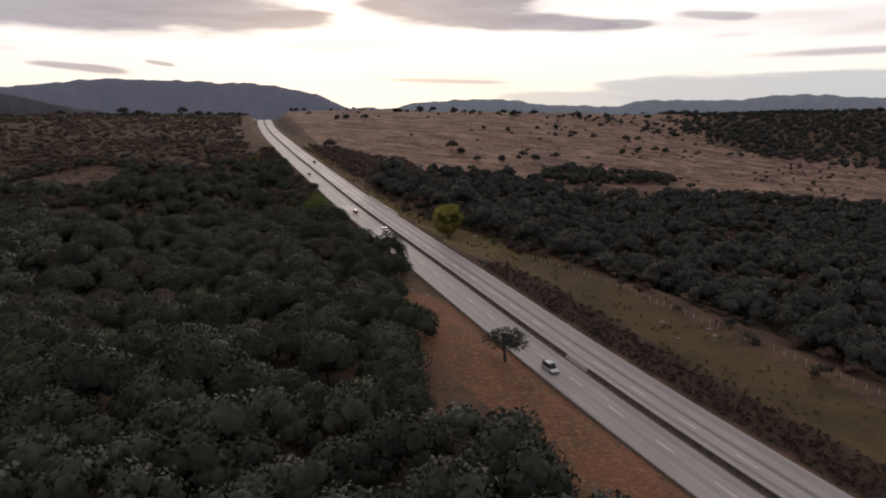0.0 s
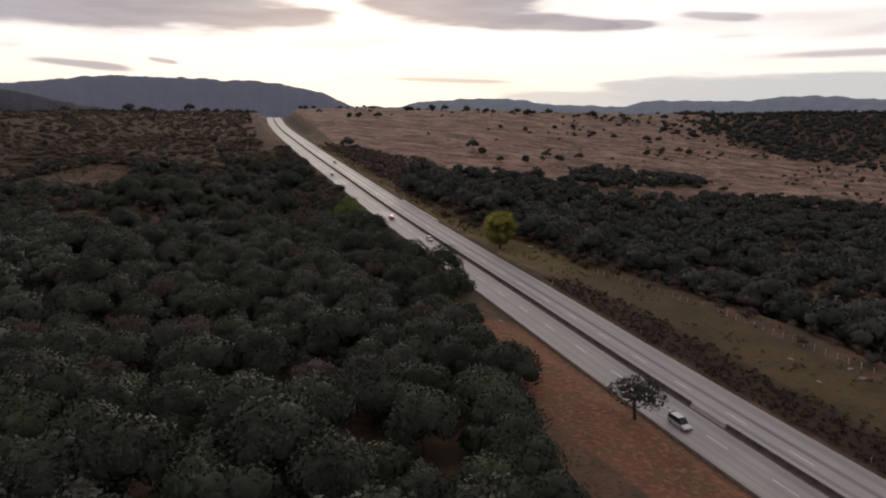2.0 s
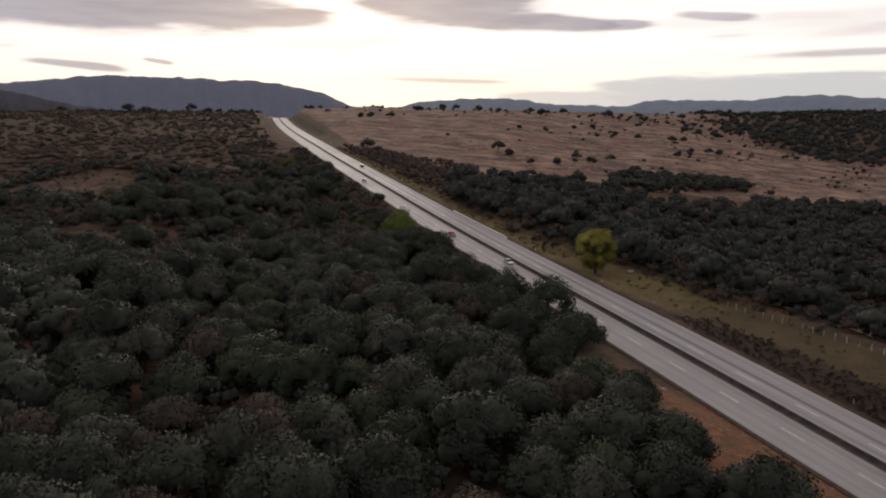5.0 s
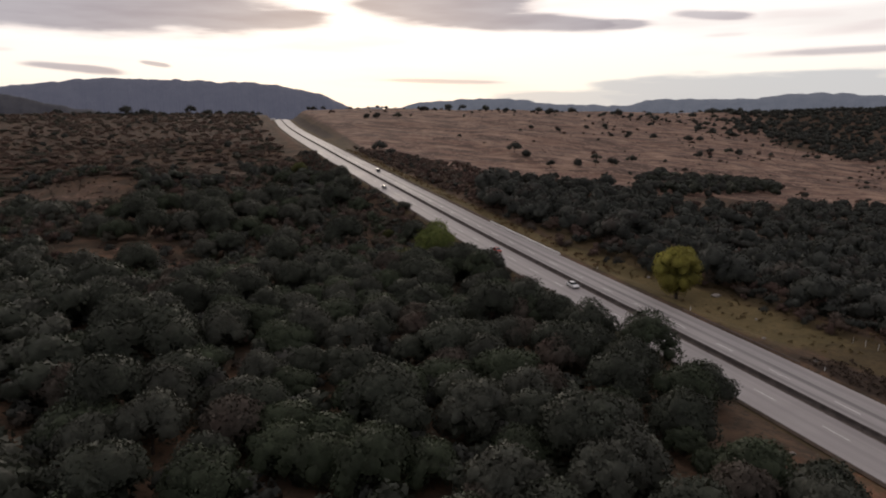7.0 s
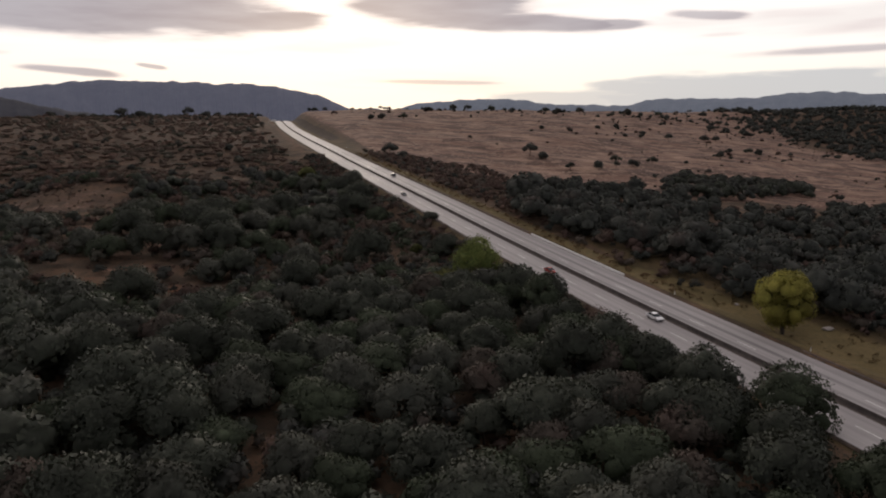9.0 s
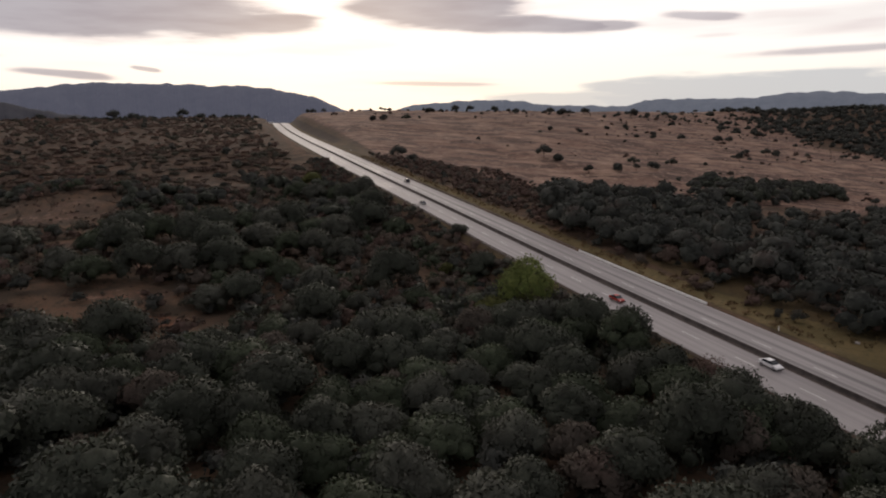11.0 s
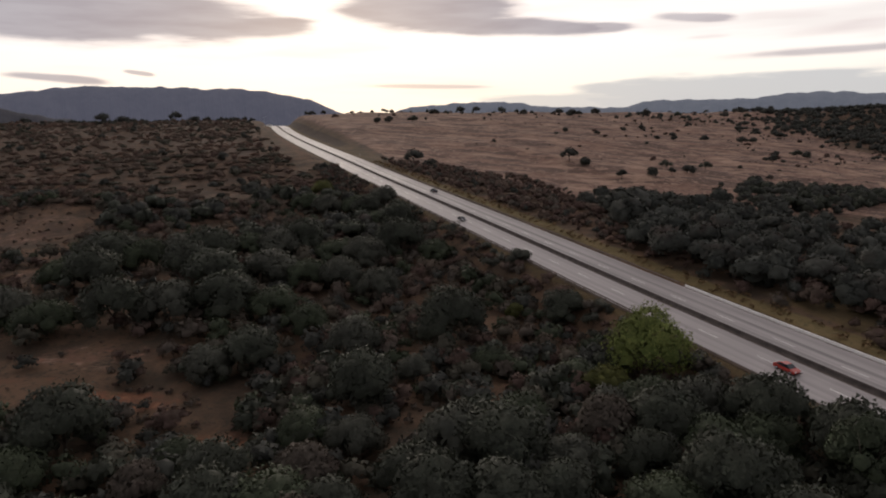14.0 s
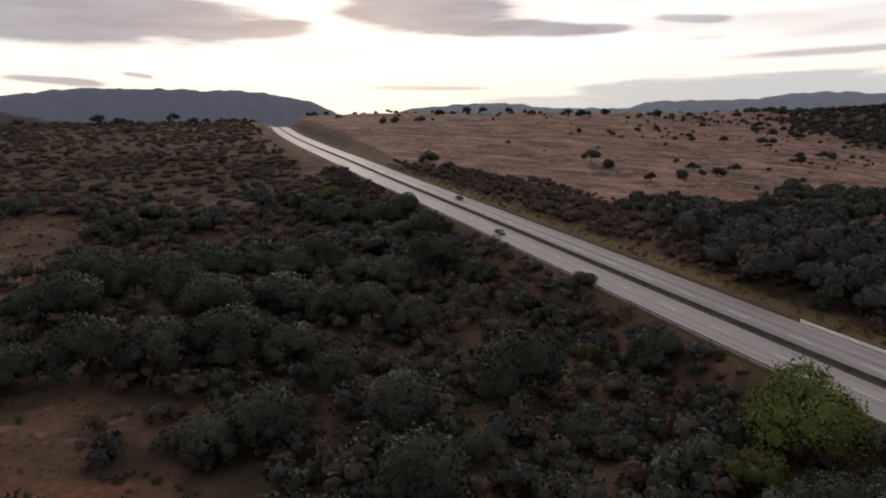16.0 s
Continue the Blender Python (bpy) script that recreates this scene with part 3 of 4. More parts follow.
def tree(name, label, seed, mat, R, H, base, lobes, cards, size, at, turn=0.0, sub=2, flat=0.75, core=0.86, ragged=0.35, r=0.28, category="tree", group="", quads=True, skirt=0.55):
    """A tree on its own: trunk with limbs, and a crown."""
    t = tagged(new(name), label, category, group)
    part("trunk", trunk_bm(seed, H, R, base, r), BARK, t)
    v, f, nn = crown_arrays(seed, R, H, base, lobes, cards, size, sub, quads, flat, core, ragged, skirt)
    crown = new("crown", raw_mesh("crown", v, f, mat, True, nn))
    crown.parent = t
    t.matrix_basis = pose(at[0], at[1], at[2], 0, 0, turn)
    return t


G = np.random.default_rng(11)


def scatter(x0, x1, y0, y1, gap, keep):
    """Jittered places on a grid, kept by keep(x, y, d)."""
    X, Y = np.meshgrid(np.arange(x0, x1, gap), np.arange(y0, y1, gap))
    X, Y = X + G.uniform(-0.42, 0.42, X.shape) * gap, Y + G.uniform(-0.42, 0.42, Y.shape) * gap
    X, Y = X.ravel(), Y.ravel()
    Z, d = land(X, Y)
    ok = keep(X, Y, d)
    return np.stack([X, Y, Z, d], 1)[ok]


def patchy(x, y, s):
    """0 to 1, in patches s metres wide."""
    return 0.5 + 0.25 * (np.sin(x / s + 2.1 * np.sin(y / s / 1.7)) + np.sin(y / s * 1.3 + 1.9 * np.sin(x / s / 1.4 + 1)))


CLEAR = [(-160, 331, 26, 8), (-137, 316, 10, 6), (-188, 340, 26, 9), (-172, 351, 16, 9), (-180, 388, 18, 9), (-218, 418, 20, 12), (-246, 455, 22, 18), (-258, 486, 28, 24), (-300, 488, 22, 24), (-66, 332, 9, 10), (-104, 322, 8, 5)]


def clear(x, y):
    ok = np.ones(len(x), bool)
    for cx, cy, rx, ry in CLEAR:
        ok &= np.hypot((x - cx) / rx, (y - cy) / ry) > 1
    return ok


# oaks that stand apart in the open wood: x, y, crown radius
OPEN_OAKS = [(-156, 310, 7.2), (-138, 306, 4.8), (-145, 341, 6.3), (-137, 343, 6.6), (-130, 361, 7.0), (-118, 346, 6.5), (-114, 325, 6.8), (-122, 313, 5.8), (-114, 308, 6.0), (-98, 355, 8.0), (-89, 315, 6.4),
             (-163, 369, 7.8), (-174, 367, 7.4), (-187, 362, 9.0), (-197, 368, 8.4), (-72, 366, 5.4), (-77, 331, 6.0), (-85, 300, 4.8), (-74, 300, 4.4), (-91, 341, 5.5), (-106, 337, 4.4), (-151, 373, 8.8), (-139, 371, 8.4)]
BELT_OAKS = [(-206, 432, 9.5), (-197, 420, 8.1), (-188, 418, 9.3), (-178, 424, 9.0), (-168, 420, 8.5), (-160, 431, 9.3), (-150, 428, 8.3), (-144, 436, 8.8), (-132, 424, 7.8), (-122, 419, 8.8), (-112, 430, 8.3), (-101, 424, 7.3),
             (-147, 402, 9.3), (-159, 392, 8.5), (-136, 397, 7.8), (-126, 394, 8.3), (-192, 396, 9.0), (-203, 401, 8.1), (-116, 388, 6.8), (-170, 404, 8.1), (-134, 514, 9.0), (-122, 509, 8.5), (-128, 500, 7.6), (-156, 520, 9.0), (-147, 512, 7.8), (-114, 470, 7.8), (-122, 480, 7.3)]


def left_edge(y):
    return np.interp(y, [0, 120, 150, 178, 200, 216, 235, 300, 345, 420, 600], [-42, -41.5, -38, -34.5, -31, -28, -21, -20, -20, -21, -23])


def left_wood(x, y, d):
    apart = (np.hypot(x - 2, y - 226) > 16) & (np.hypot(x + 7, y - 148) > 8)
    for cx, cy, r in OPEN_OAKS:
        apart &= np.hypot(x - cx, y - cy) > r + 3.5
    open_wood = (y > 318 + 0.12 * (x + 100)) & (y < 448) & (d > -150)
    thin = np.interp(y, [300, 350, 440, 520], [0.0, 0.3, 0.55, 0.66])
    return apart & ~open_wood & (d < left_edge(y)) & (d > -330) & clear(x, y) & (patchy(x, y, 19) > thin) & (G.random(len(x)) > 0.05)


oaks = scatter(-420, 60, 20, 560, 9.0, left_wood)
near = (oaks[:, 1] > 60) & (oaks[:, 1] < 345) & (oaks[:, 3] > -125)
order = np.argsort(np.abs(oaks[near][:, 1] - 215))
single = oaks[near][order][:240]
rest = np.concatenate([oaks[near][order][240:], oaks[~near]])

LOOKS = [("dark evergreen oak with a dense rounded crown", OAK, 6.6, 9.8), ("grey-green oak with a lumpy crown", OAK_GREY, 6.0, 9.2), ("broad dark oak with a low spreading crown", OAK_GREEN, 7.6, 9.6),
         ("tall dark oak rising above its neighbours", OAK, 6.2, 11.4), ("small dark oak among larger crowns", OAK_GREEN, 4.8, 7.6), ("dull grey-green oak with pale leaf tips", OAK_GREY, 6.8, 10.0), ("dark oak with half its leaves turned brown", BROWN_GREEN, 5.6, 8.4)]
models = [tree("oak_tree", lab, 40 + k, m, R, H, 0.0, 30, 2600, 0.5, (0, 0, -900), sub=1, flat=0.85, core=0.78, ragged=0.45, quads=False, group="oaks of the roadside wood") for k, (lab, m, R, H) in enumerate(LOOKS)]
standing = [(x, y, (0, 2, 3, 0, 1, 4, 2, 5, 0, 2, 3, 6)[int(G.integers(12))], 0.0) for x, y, z, d in single]
standing += [(x, y, (0, 2, 5, 0, 2, 1)[k % 6], r) for k, (x, y, r) in enumerate(OPEN_OAKS + BELT_OAKS)]
placed = set()
for x, y, k, r in standing:
    wide = r / LOOKS[k][2] if r else G.uniform(0.78, 1.2)
    up = min(wide, 1.2)
    m = pose(x, y, ground_z(x, y) - 0.1, 0, 0, G.uniform(0, 360)) @ Matrix.Diagonal((wide * G.uniform(0.92, 1.08), wide * G.uniform(0.92, 1.08), up * G.uniform(0.9, 1.1), 1))
    if k in placed:
        copy_thing(models[k], m)
    else:
        models[k].matrix_basis = m
        placed.add(k)


def woodland(name, places, mats, kinds, label, smin=0.8, smax=1.15):
    """Many trees in one mesh; kinds: arrays of verts and triangles."""
    for mi, mat in enumerate(mats):
        V, F, NN, n = [], [], [], 0
        for x, y, z, *_ in places[mi :: len(mats)]:
            v, f, nv = kinds[int(G.integers(len(kinds)))]
            a, s = G.uniform(0, 6.28), G.uniform(smin, smax)
            w = v * (s * G.uniform(0.85, 1.15), s * G.uniform(0.85, 1.15), s * G.uniform(0.82, 1.15))
            c, q = math.cos(a), math.sin(a)
            V.append(np.stack([w[:, 0] * c - w[:, 1] * q + x, w[:, 0] * q + w[:, 1] * c + y, w[:, 2] + z], 1))
            NN.append(np.stack([nv[:, 0] * c - nv[:, 1] * q, nv[:, 0] * q + nv[:, 1] * c, nv[:, 2]], 1))
            F.append(f + n)
            n += len(v)
        if V:
            tagged(new(name, raw_mesh(name, np.concatenate(V), np.concatenate(F), mat, True, np.concatenate(NN))), label, "woodland", kind="stuff")


STRAW_LEAF = leaf_mat("straw_blades", (0.17, 0.115, 0.06), (0.26, 0.18, 0.10))
WEED_LEAF = leaf_mat("dark_weed_leaves", (0.066, 0.050, 0.039), (0.100, 0.074, 0.055))
VERGE_LEAF = leaf_mat("verge_blades", (0.150, 0.114, 0.058), (0.220, 0.166, 0.084))
MID_OAK = [crown_arrays(70 + k, 6.8, 8.6, 0.0, 9, 300, 1.05, 1, False, 0.75, 0.9, 0.3) for k in range(6)]
NEAR_OAK = [crown_arrays(80 + k, 6.8, 9.2, 0.0, 20, 900, 0.7, 1, False, 0.85, 0.8, 0.4) for k in range(6)]
FAR_OAK = [crown_arrays(90 + k, 5.2, 6.8, 0.0, 7, 190, 1.1, 1, False, 0.75, 1.0, 0.3) for k in range(6)]
BUSH = [crown_arrays(110 + k, 2.6, 3.0, 0.0, 4, 150, 0.6, 1, False, 0.8, 0.85, 0.45) for k in range(5)]
BARE = [crown_arrays(130 + k, 2.8, 3.2, 0.0, 4, 190, 0.5, 1, False, 0.85, 0.76, 0.5) for k in range(5)]
close = (rest[:, 1] < 420) & (rest[:, 3] > -220)
beside = close & ((rest[:, 1] < 135) | ((rest[:, 1] > 255) & (rest[:, 3] > -190)))
woodland("oak_wood", rest[beside], (OAK, OAK, OAK_GREY), NEAR_OAK, "dense dark oak wood beside the embankment")
woodland("oak_wood", rest[close & ~beside], (OAK, OAK, OAK_GREY), MID_OAK, "dense dark oak wood covering the low ground")
woodland("oak_wood", rest[~close], (OAK, OAK_FAR), FAR_OAK, "dark oak wood thinning out up the slope")

# scrub between and beyond the oaks
TUFT = [crown_arrays(180 + k, 0.9, 0.8, 0.0, 3, 40, 0.36, 0, False, 0.8, 0.5, 0.6) for k in range(4)]
und = scatter(-360, 40, 40, 470, 7.4, lambda x, y, d: (d < left_edge(y) + 5) & (d > -300) & (patchy(x + 40, y, 11) > np.interp(y, [150, 300, 400], [0.7, 0.5, 0.35])) & (clear(x, y) | (G.random(len(x)) < 0.22)))
woodland("dry_undergrowth", und, (DRY, BROWN_GREEN, OAK_FAR), BARE + BUSH, "brown and green undergrowth between the oaks", 0.6, 1.25)
low = scatter(-190, 40, 150, 345, 6.2, lambda x, y, d: (d < left_edge(y) - 1) & (d > -150) & clear(x, y) & (np.hypot(x - 2, y - 226) > 16) & (G.random(len(x)) < 0.75))
woodland("oak_thicket", low, (OAK, OAK_FAR), BUSH, "dark low oak thicket filling the gaps under the trees", 1.0, 1.7)
gaps = scatter(-330, 40, 300, 530, 5.2, lambda x, y, d: (d < left_edge(y)) & (d > -260) & clear(x, y) & (G.random(len(x)) < np.where((d > -100) & (y < 460), 0.92, np.interp(patchy(x, y, 13), [0.2, 0.7], [0.35, 0.85]))))
woodland("dry_undergrowth", gaps, (OAK_FAR, DRY, SCRUB_OLIVE, BROWN_GREEN, OAK_GREEN, SCRUB_OLIVE), BUSH + BARE, "low dark and brown bushes covering the gaps in the wood", 0.7, 1.6)
tuft = scatter(-330, -90, 296, 520, 2.6, lambda x, y, d: ~clear(x, y) & (x < -100) & (G.random(len(x)) < 0.45 * patchy(x, y, 9)))
woodland("dry_clearing_growth", tuft, (DRY, BROWN_GREEN), TUFT, "low dry growth dotted over the clearings", 0.5, 1.5)
HEATH = [crown_arrays(175 + k, 4.0, 1.4, 0.0, 6, 90, 0.75, 0, False, 0.4, 0.95, 0.4) for k in range(6)]
BRUSH = [crown_arrays(170 + k, 3.2, 3.0, 0.0, 4, 55, 1.15, 0, False, 0.75, 1.0, 0.35) for k in range(6)]


WEED = [crown_arrays(190 + k, 1.0, 0.9, 0.0, 3, 26, 0.5, 1, False, 0.8, 0.25, 0.6) for k in range(5)]


def slope_keep(x, y, d):
    cover = np.interp(patchy(x, y, 27), [0.2, 0.7], [0.5, 0.95])
    return (d < -20) & (d > -620) & clear(x, y) & (np.abs(x - road_x(y)) < 0.66 * (y - 60)) & (G.random(len(x)) < cover) & ((d < -36) | (y < 640))


slope = np.concatenate([scatter(-900, -60, 440, 720, 7.4, slope_keep), scatter(-1000, -100, 720, 1340, 10.4, slope_keep)])
pick = G.random(len(slope))
woodland("slope_scrub", slope[pick < 0.8], (SCRUB, SCRUB, SCRUB, SCRUB_OLIVE), HEATH, "olive and brown scrub covering the slope", 0.5, 1.5)
woodland("slope_scrub", slope[(pick >= 0.8) & (pick < 0.9)], (SCRUB_OLIVE, SCRUB), BRUSH, "taller olive bushes scattered over the slope", 0.6, 1.4)
woodland("slope_scrub", slope[(pick >= 0.9) & (pick < 0.96)], (DRY,), BARE, "leafless brown scrub scattered over the slope", 0.8, 1.4)
woodland("slope_scrub", slope[pick >= 0.96], (OAK_FAR,), FAR_OAK, "dark oaks standing among the scrub", 0.5, 0.85)
emb = scatter(-190, 0, 250, 640, 3.0, lambda x, y, d: (d < -14.4) & (d > -25) & (G.random(len(x)) < 0.8))
woodland("embankment_bushes", emb, (DRY, BROWN_GREEN, OAK_GREY), BARE + BUSH, "mixed low bushes on the road embankment", 0.5, 1.15)


# right-hand wood in the hollow
def field_line(x):
    return np.interp(x, [-200, -60, 20, 60, 90, 125, 150, 280, 600], [540, 572, 598, 584, 556, 560, 590, 622, 700]) + 5 * np.sin(x / 31) + 4 * np.sin(x / 11)


def right_wood(x, y, d):
    edge = np.interp(y, [0, 130, 250, 300, 330, 420, 460, 520, 640], [66, 62, 48, 32, 25, 24, 46, 85, 105])
    return (d > edge + 4 * np.sin(y / 13)) & (y < field_line(x) + 0) & (x < 0.75 * (y + 120)) & (G.random(len(x)) > np.interp(patchy(x + 90, y, 21), [0.2, 0.48], [0.8, 0.04]))


rw = scatter(-160, 620, 60, 740, 11.0, right_wood)
rn = (rw[:, 3] < 130) & (rw[:, 1] < 420)
woodland("valley_wood", rw[rn], (VALLEY_OAK, OAK_FAR, VALLEY_OAK), MID_OAK, "dark oak wood filling the hollow beyond the fence", 0.85, 1.25)
woodland("valley_wood", rw[~rn], (VALLEY_OAK, OAK_FAR, VALLEY_OAK), FAR_OAK, "distant dark oaks filling the hollow", 0.95, 1.6)
rt = scatter(-160, 90, 210, 430, 5.6, lambda x, y, d: (d > np.interp(y, [210, 260, 300, 330, 600], [50, 41, 35, 25, 30])) & (d < np.interp(y, [236, 330, 600], [60, 66, 90])) & (G.random(len(x)) < 0.85))
woodland("valley_thicket", rt, (VALLEY_OAK, BROWN_GREEN, VALLEY_OAK, DRY), BUSH, "dark thicket between the verge and the hollow", 0.8, 1.6)
rb = scatter(-160, 420, 80, 720, 6.6, lambda x, y, d: (d > np.interp(y, [0, 250, 330, 640], [53, 37, 19, 20])) & (d < 115) & (y < 690 - 0.5 * d) & (G.random(len(x)) < np.interp(y, [250, 400], [0.55, 0.8]) * np.interp(d, [60, 115], [1, 0.6])))
woodland("wood_edge_scrub", rb, (DRY, BROWN_GREEN, DRY, VALLEY_OAK), BARE + BUSH, "brown scrub along the edge of the wood", 0.5, 1.1)
rd = scatter(-200, 60, 395, 660, 4.8, lambda x, y, d: (d > 21) & (d < np.interp(y, [395, 450, 520, 660], [34, 52, 96, 112])) & (G.random(len(x)) < 0.78))
woodland("brown_scrub", rd, (DRY, BROWN_GREEN, DRY, SCRUB), BRUSH, "mauve-brown scrub between the road and the hollow", 0.4, 1.0)
rc = scatter(-100, 520, 120, 640, 8.0, lambda x, y, d: (d > 60) & (y < field_line(x)) & (x < 0.75 * (y + 120)) & (patchy(x + 90, y, 21) < 0.5) & (G.random(len(x)) < 0.7))
woodland("valley_scrub", rc, (DRY, BROWN_GREEN), BRUSH, "brown scrub in the gaps of the wood", 0.6, 1.2)
rs = scatter(-20, 130, 60, 236, 1.35, lambda x, y, d: (d > 13.0) & (d < 23.5) & (G.random(len(x)) < np.interp(d, [13, 19, 23.5], [0.9, 0.85, 0.15])))
woodland("roadside_weeds", rs, (WEED_LEAF,), WEED, "dark dry weeds on the bank below the verge", 0.4, 0.9)
rg = scatter(-200, 0, 300, 660, 2.4, lambda x, y, d: (d > 14) & (d < 19.5) & (G.random(len(x)) < 0.6))
woodland("tall_grass", rg, (STRAW_LEAF,), WEED, "tall straw-coloured grass behind the guard rail", 0.6, 1.3)

# trees and bushes standing apart on the straw field
field_model = [tree("field_tree", lab, 150 + k, m, R, H, b, 9, 420, 0.8, (0, 0, -900), sub=1, r=0.2, group="trees on the straw field") for k, (lab, m, R, H, b) in enumerate(
    [("dark round tree on the straw field", OAK_FAR, 5.2, 8.0, 0.8), ("dark spreading tree on the straw field", OAK, 6.0, 7.6, 1.5), ("small upright dark tree on the straw field", OAK_FAR, 3.2, 6.8, 1.0), ("low dark bush on the straw field", OAK_FAR, 4.2, 4.2, 0.0)])]
FIXED = [(-111, 664, 0, 1.3), (-100, 640, 3, 1.2), (10, 748, 0, 1.1), (19, 735, 3, 1.2), (35, 690, 2, 1.2), (62, 705, 3, 1.1), (90, 756, 1, 0.95), (226, 850, 2, 1.3), (80, 715, 2, 0.8), (128, 770, 1, 1.0), (100, 735, 3, 1.2),
         (-118, 1028, 1, 1.2), (-146, 1035, 3, 1.3), (-160, 1030, 3, 1.1), (140, 1345, 3, 2.0), (21, 1335, 1, 1.5), (60, 1345, 3, 1.4), (-20, 1330, 0, 1.1), (-45, 1335, 0, 1.2), (-90, 1330, 3, 1.5), (120, 1350, 0, 1.2), (150, 1340, 2, 1.3), (180, 1350, 0, 1.3),
         (222, 1003, 0, 0.9), (190, 1010, 3, 0.9), (165, 1000, 3, 0.8), (205, 1060, 3, 1.0), (185, 1120, 3, 1.1), (150, 1085, 3, 0.9), (60, 1010, 3, 0.9), (95, 1000, 3, 0.8), (275, 1020, 0, 1.0), (300, 1045, 0, 0.9), (290, 925, 1, 1.1), (310, 940, 3, 1.2), (270, 930, 3, 1.0),
         (-591, 1262, 0, 1.7), (-560, 1262, 3, 2.2), (-481, 1262, 0, 1.5), (-468, 1310, 3, 1.8), (-700, 1250, 3, 1.8), (420, 1400, 0, 1.3), (470, 1420, 1, 1.4), (520, 1450, 0, 1.5), (640, 1490, 2, 1.8), (330, 1380, 1, 1.3), (265, 1350, 0, 1.3)]
rngf = random.Random(8)
used = set()
for x, y, k, s in FIXED:
    m = pose(x, y, ground_z(x, y) - 0.1, 0, 0, rngf.uniform(0, 360)) @ Matrix.Scale(s, 4)
    if k in used:
        copy_thing(field_model[k], m)
    else:
        field_model[k].matrix_basis = m
        used.add(k)
grove = scatter(60, 340, 560, 830, 9.2, lambda x, y, d: (np.hypot(((x - 162) * 0.79 + (y - 668) * 0.61) / (96 + 8 * np.sin(x / 13)), (-(x - 162) * 0.61 + (y - 662) * 0.79) / (36 + 9 * np.sin(x / 17))) < 1) & (G.random(len(x)) < 0.8))
woodland("field_grove", grove, (OAK_FAR, OAK), FAR_OAK, "grove of dark oaks standing in the straw field", 0.9, 1.5)
sparse = scatter(-220, 700, 620, 1500, 15.0, lambda x, y, d: (d > 60) & (y > field_line(x) + 12) & (G.random(len(x)) < np.interp(x, [-150, 0, 150, 420], [0.04, 0.07, 0.2, 0.45]) * 2 * np.clip(patchy(x, y, 33) - 0.15, 0, 1)))
woodland("field_bushes", sparse[::3], (OAK_FAR, DRY), BRUSH, "low bushes dotted over the straw field", 0.7, 1.5)
woodland("field_bushes", np.delete(sparse, np.s_[::3], 0), (DRY, OAK_FAR, BROWN_GREEN), BRUSH, "small dry bushes dotted over the straw field", 0.25, 0.7)
ridge_w = scatter(180, 1500, 1000, 1640, 16.5, lambda x, y, d: (x < 0.8 * y + 100) & (G.random(len(x)) < np.clip((x - 0.35 * (y - 900) - 265 + 70 * np.sin(y / 60) + 40 * np.sin(x / 37)) / 170, 0, 0.9)))
woodland("hillside_wood", ridge_w, (OAK_FAR, VALLEY_OAK), BRUSH, "dark wood over the far hillside", 1.4, 3.0)
line = scatter(-700, 1100, 1280, 1400, 14.0, lambda x, y, d: (np.abs(d) > 30) & (G.random(len(x)) < np.where(d < 0, 0.45, np.where(x > 230, 0.3, 0.06))))
woodland("skyline_trees", line, (OAK_FAR,), FAR_OAK, "small dark trees along the skyline", 0.55, 1.2)
tufts = scatter(-30, 110, 90, 340, 1.3, lambda x, y, d: (d > 19) & (d < 49) & (y < 330) & (G.random(len(x)) < 0.2 * patchy(x, y, 7)))
woodland("grass_tufts", tufts, (VERGE_LEAF,), WEED, "straw-coloured tufts of dry grass on the verge", 0.3, 0.8)

# trees that stand apart beside the road
x, y = 2.2, 280.6
tree("willow_tree", "yellow-green round-crowned willow standing alone on the verge", 201, WILLOW, 6.4, 13.8, 2.4, 44, 6500, 0.5, (x, y, ground_z(x, y)), flat=1.0, core=0.74, r=0.4, skirt=-1)
x, y = -62.4, 334.4
tree("lime_tree", "bright yellow-green leafy tree beside the embankment", 202, LIME, 7.3, 15.0, 0.8, 16, 6500, 0.52, (x, y, ground_z(x, y)), flat=0.9, core=0.55, ragged=0.8, skirt=0.5)
x, y = 13.2, 134.5
tree("acacia_tree", "small flat-topped acacia alone on the red bank", 203, OAK_FAR, 4.9, 7.6, 2.2, 17, 1500, 0.48, (x, y, ground_z(x, y)), flat=0.5, core=0.36, ragged=0.7, r=0.3)
EDGE_OAKS = [(-19.6, 236.4, 6.8, 12.0, 0.4), (-29, 247, 6.8, 12.2, 0.2), (-40.8, 264.8, 7.2, 12.6, 0.2), (-50.8, 291.6, 4.9, 16.0, 1.2), (-35, 257, 5.4, 10.4, 0.4), (-47, 279, 5.6, 10.4, 0.4), (-57, 302, 5.0, 8.6, 0.2), (-26, 226, 6.4, 8.6, 0.2), (-15.5, 216, 5.6, 6.8, 0.2),
             (-20, 213, 6.2, 7.8, 0.2), (-24, 202, 5.8, 7.8, 0.2), (-14, 181, 4.8, 6.8, 0.2), (-20, 186, 5.8, 7.6, 0.2), (-7, 148, 6.4, 7.8, 0.2), (-17, 152, 6.0, 8.0, 0.2), (-13, 163, 5.4, 7.4, 0.2), (-31, 236, 5.6, 8.4, 0.2)]
for k, (x, y, R, H, base) in enumerate(EDGE_OAKS):
    tree("oak_tree", "dark oak leaning over the edge of the road" if k < 3 else "dark oak at the edge of the roadside wood", 210 + k, OAK if k % 3 else OAK_GREEN, R, H, base, 32, 3200, 0.5, (x, y, ground_z(x, y)), flat=0.95, core=0.55 if k < 2 else 0.75, ragged=0.5, group="oaks of the roadside wood", skirt=0.75 if k < 5 else 0.55)
x, y = -40.6, 275.4
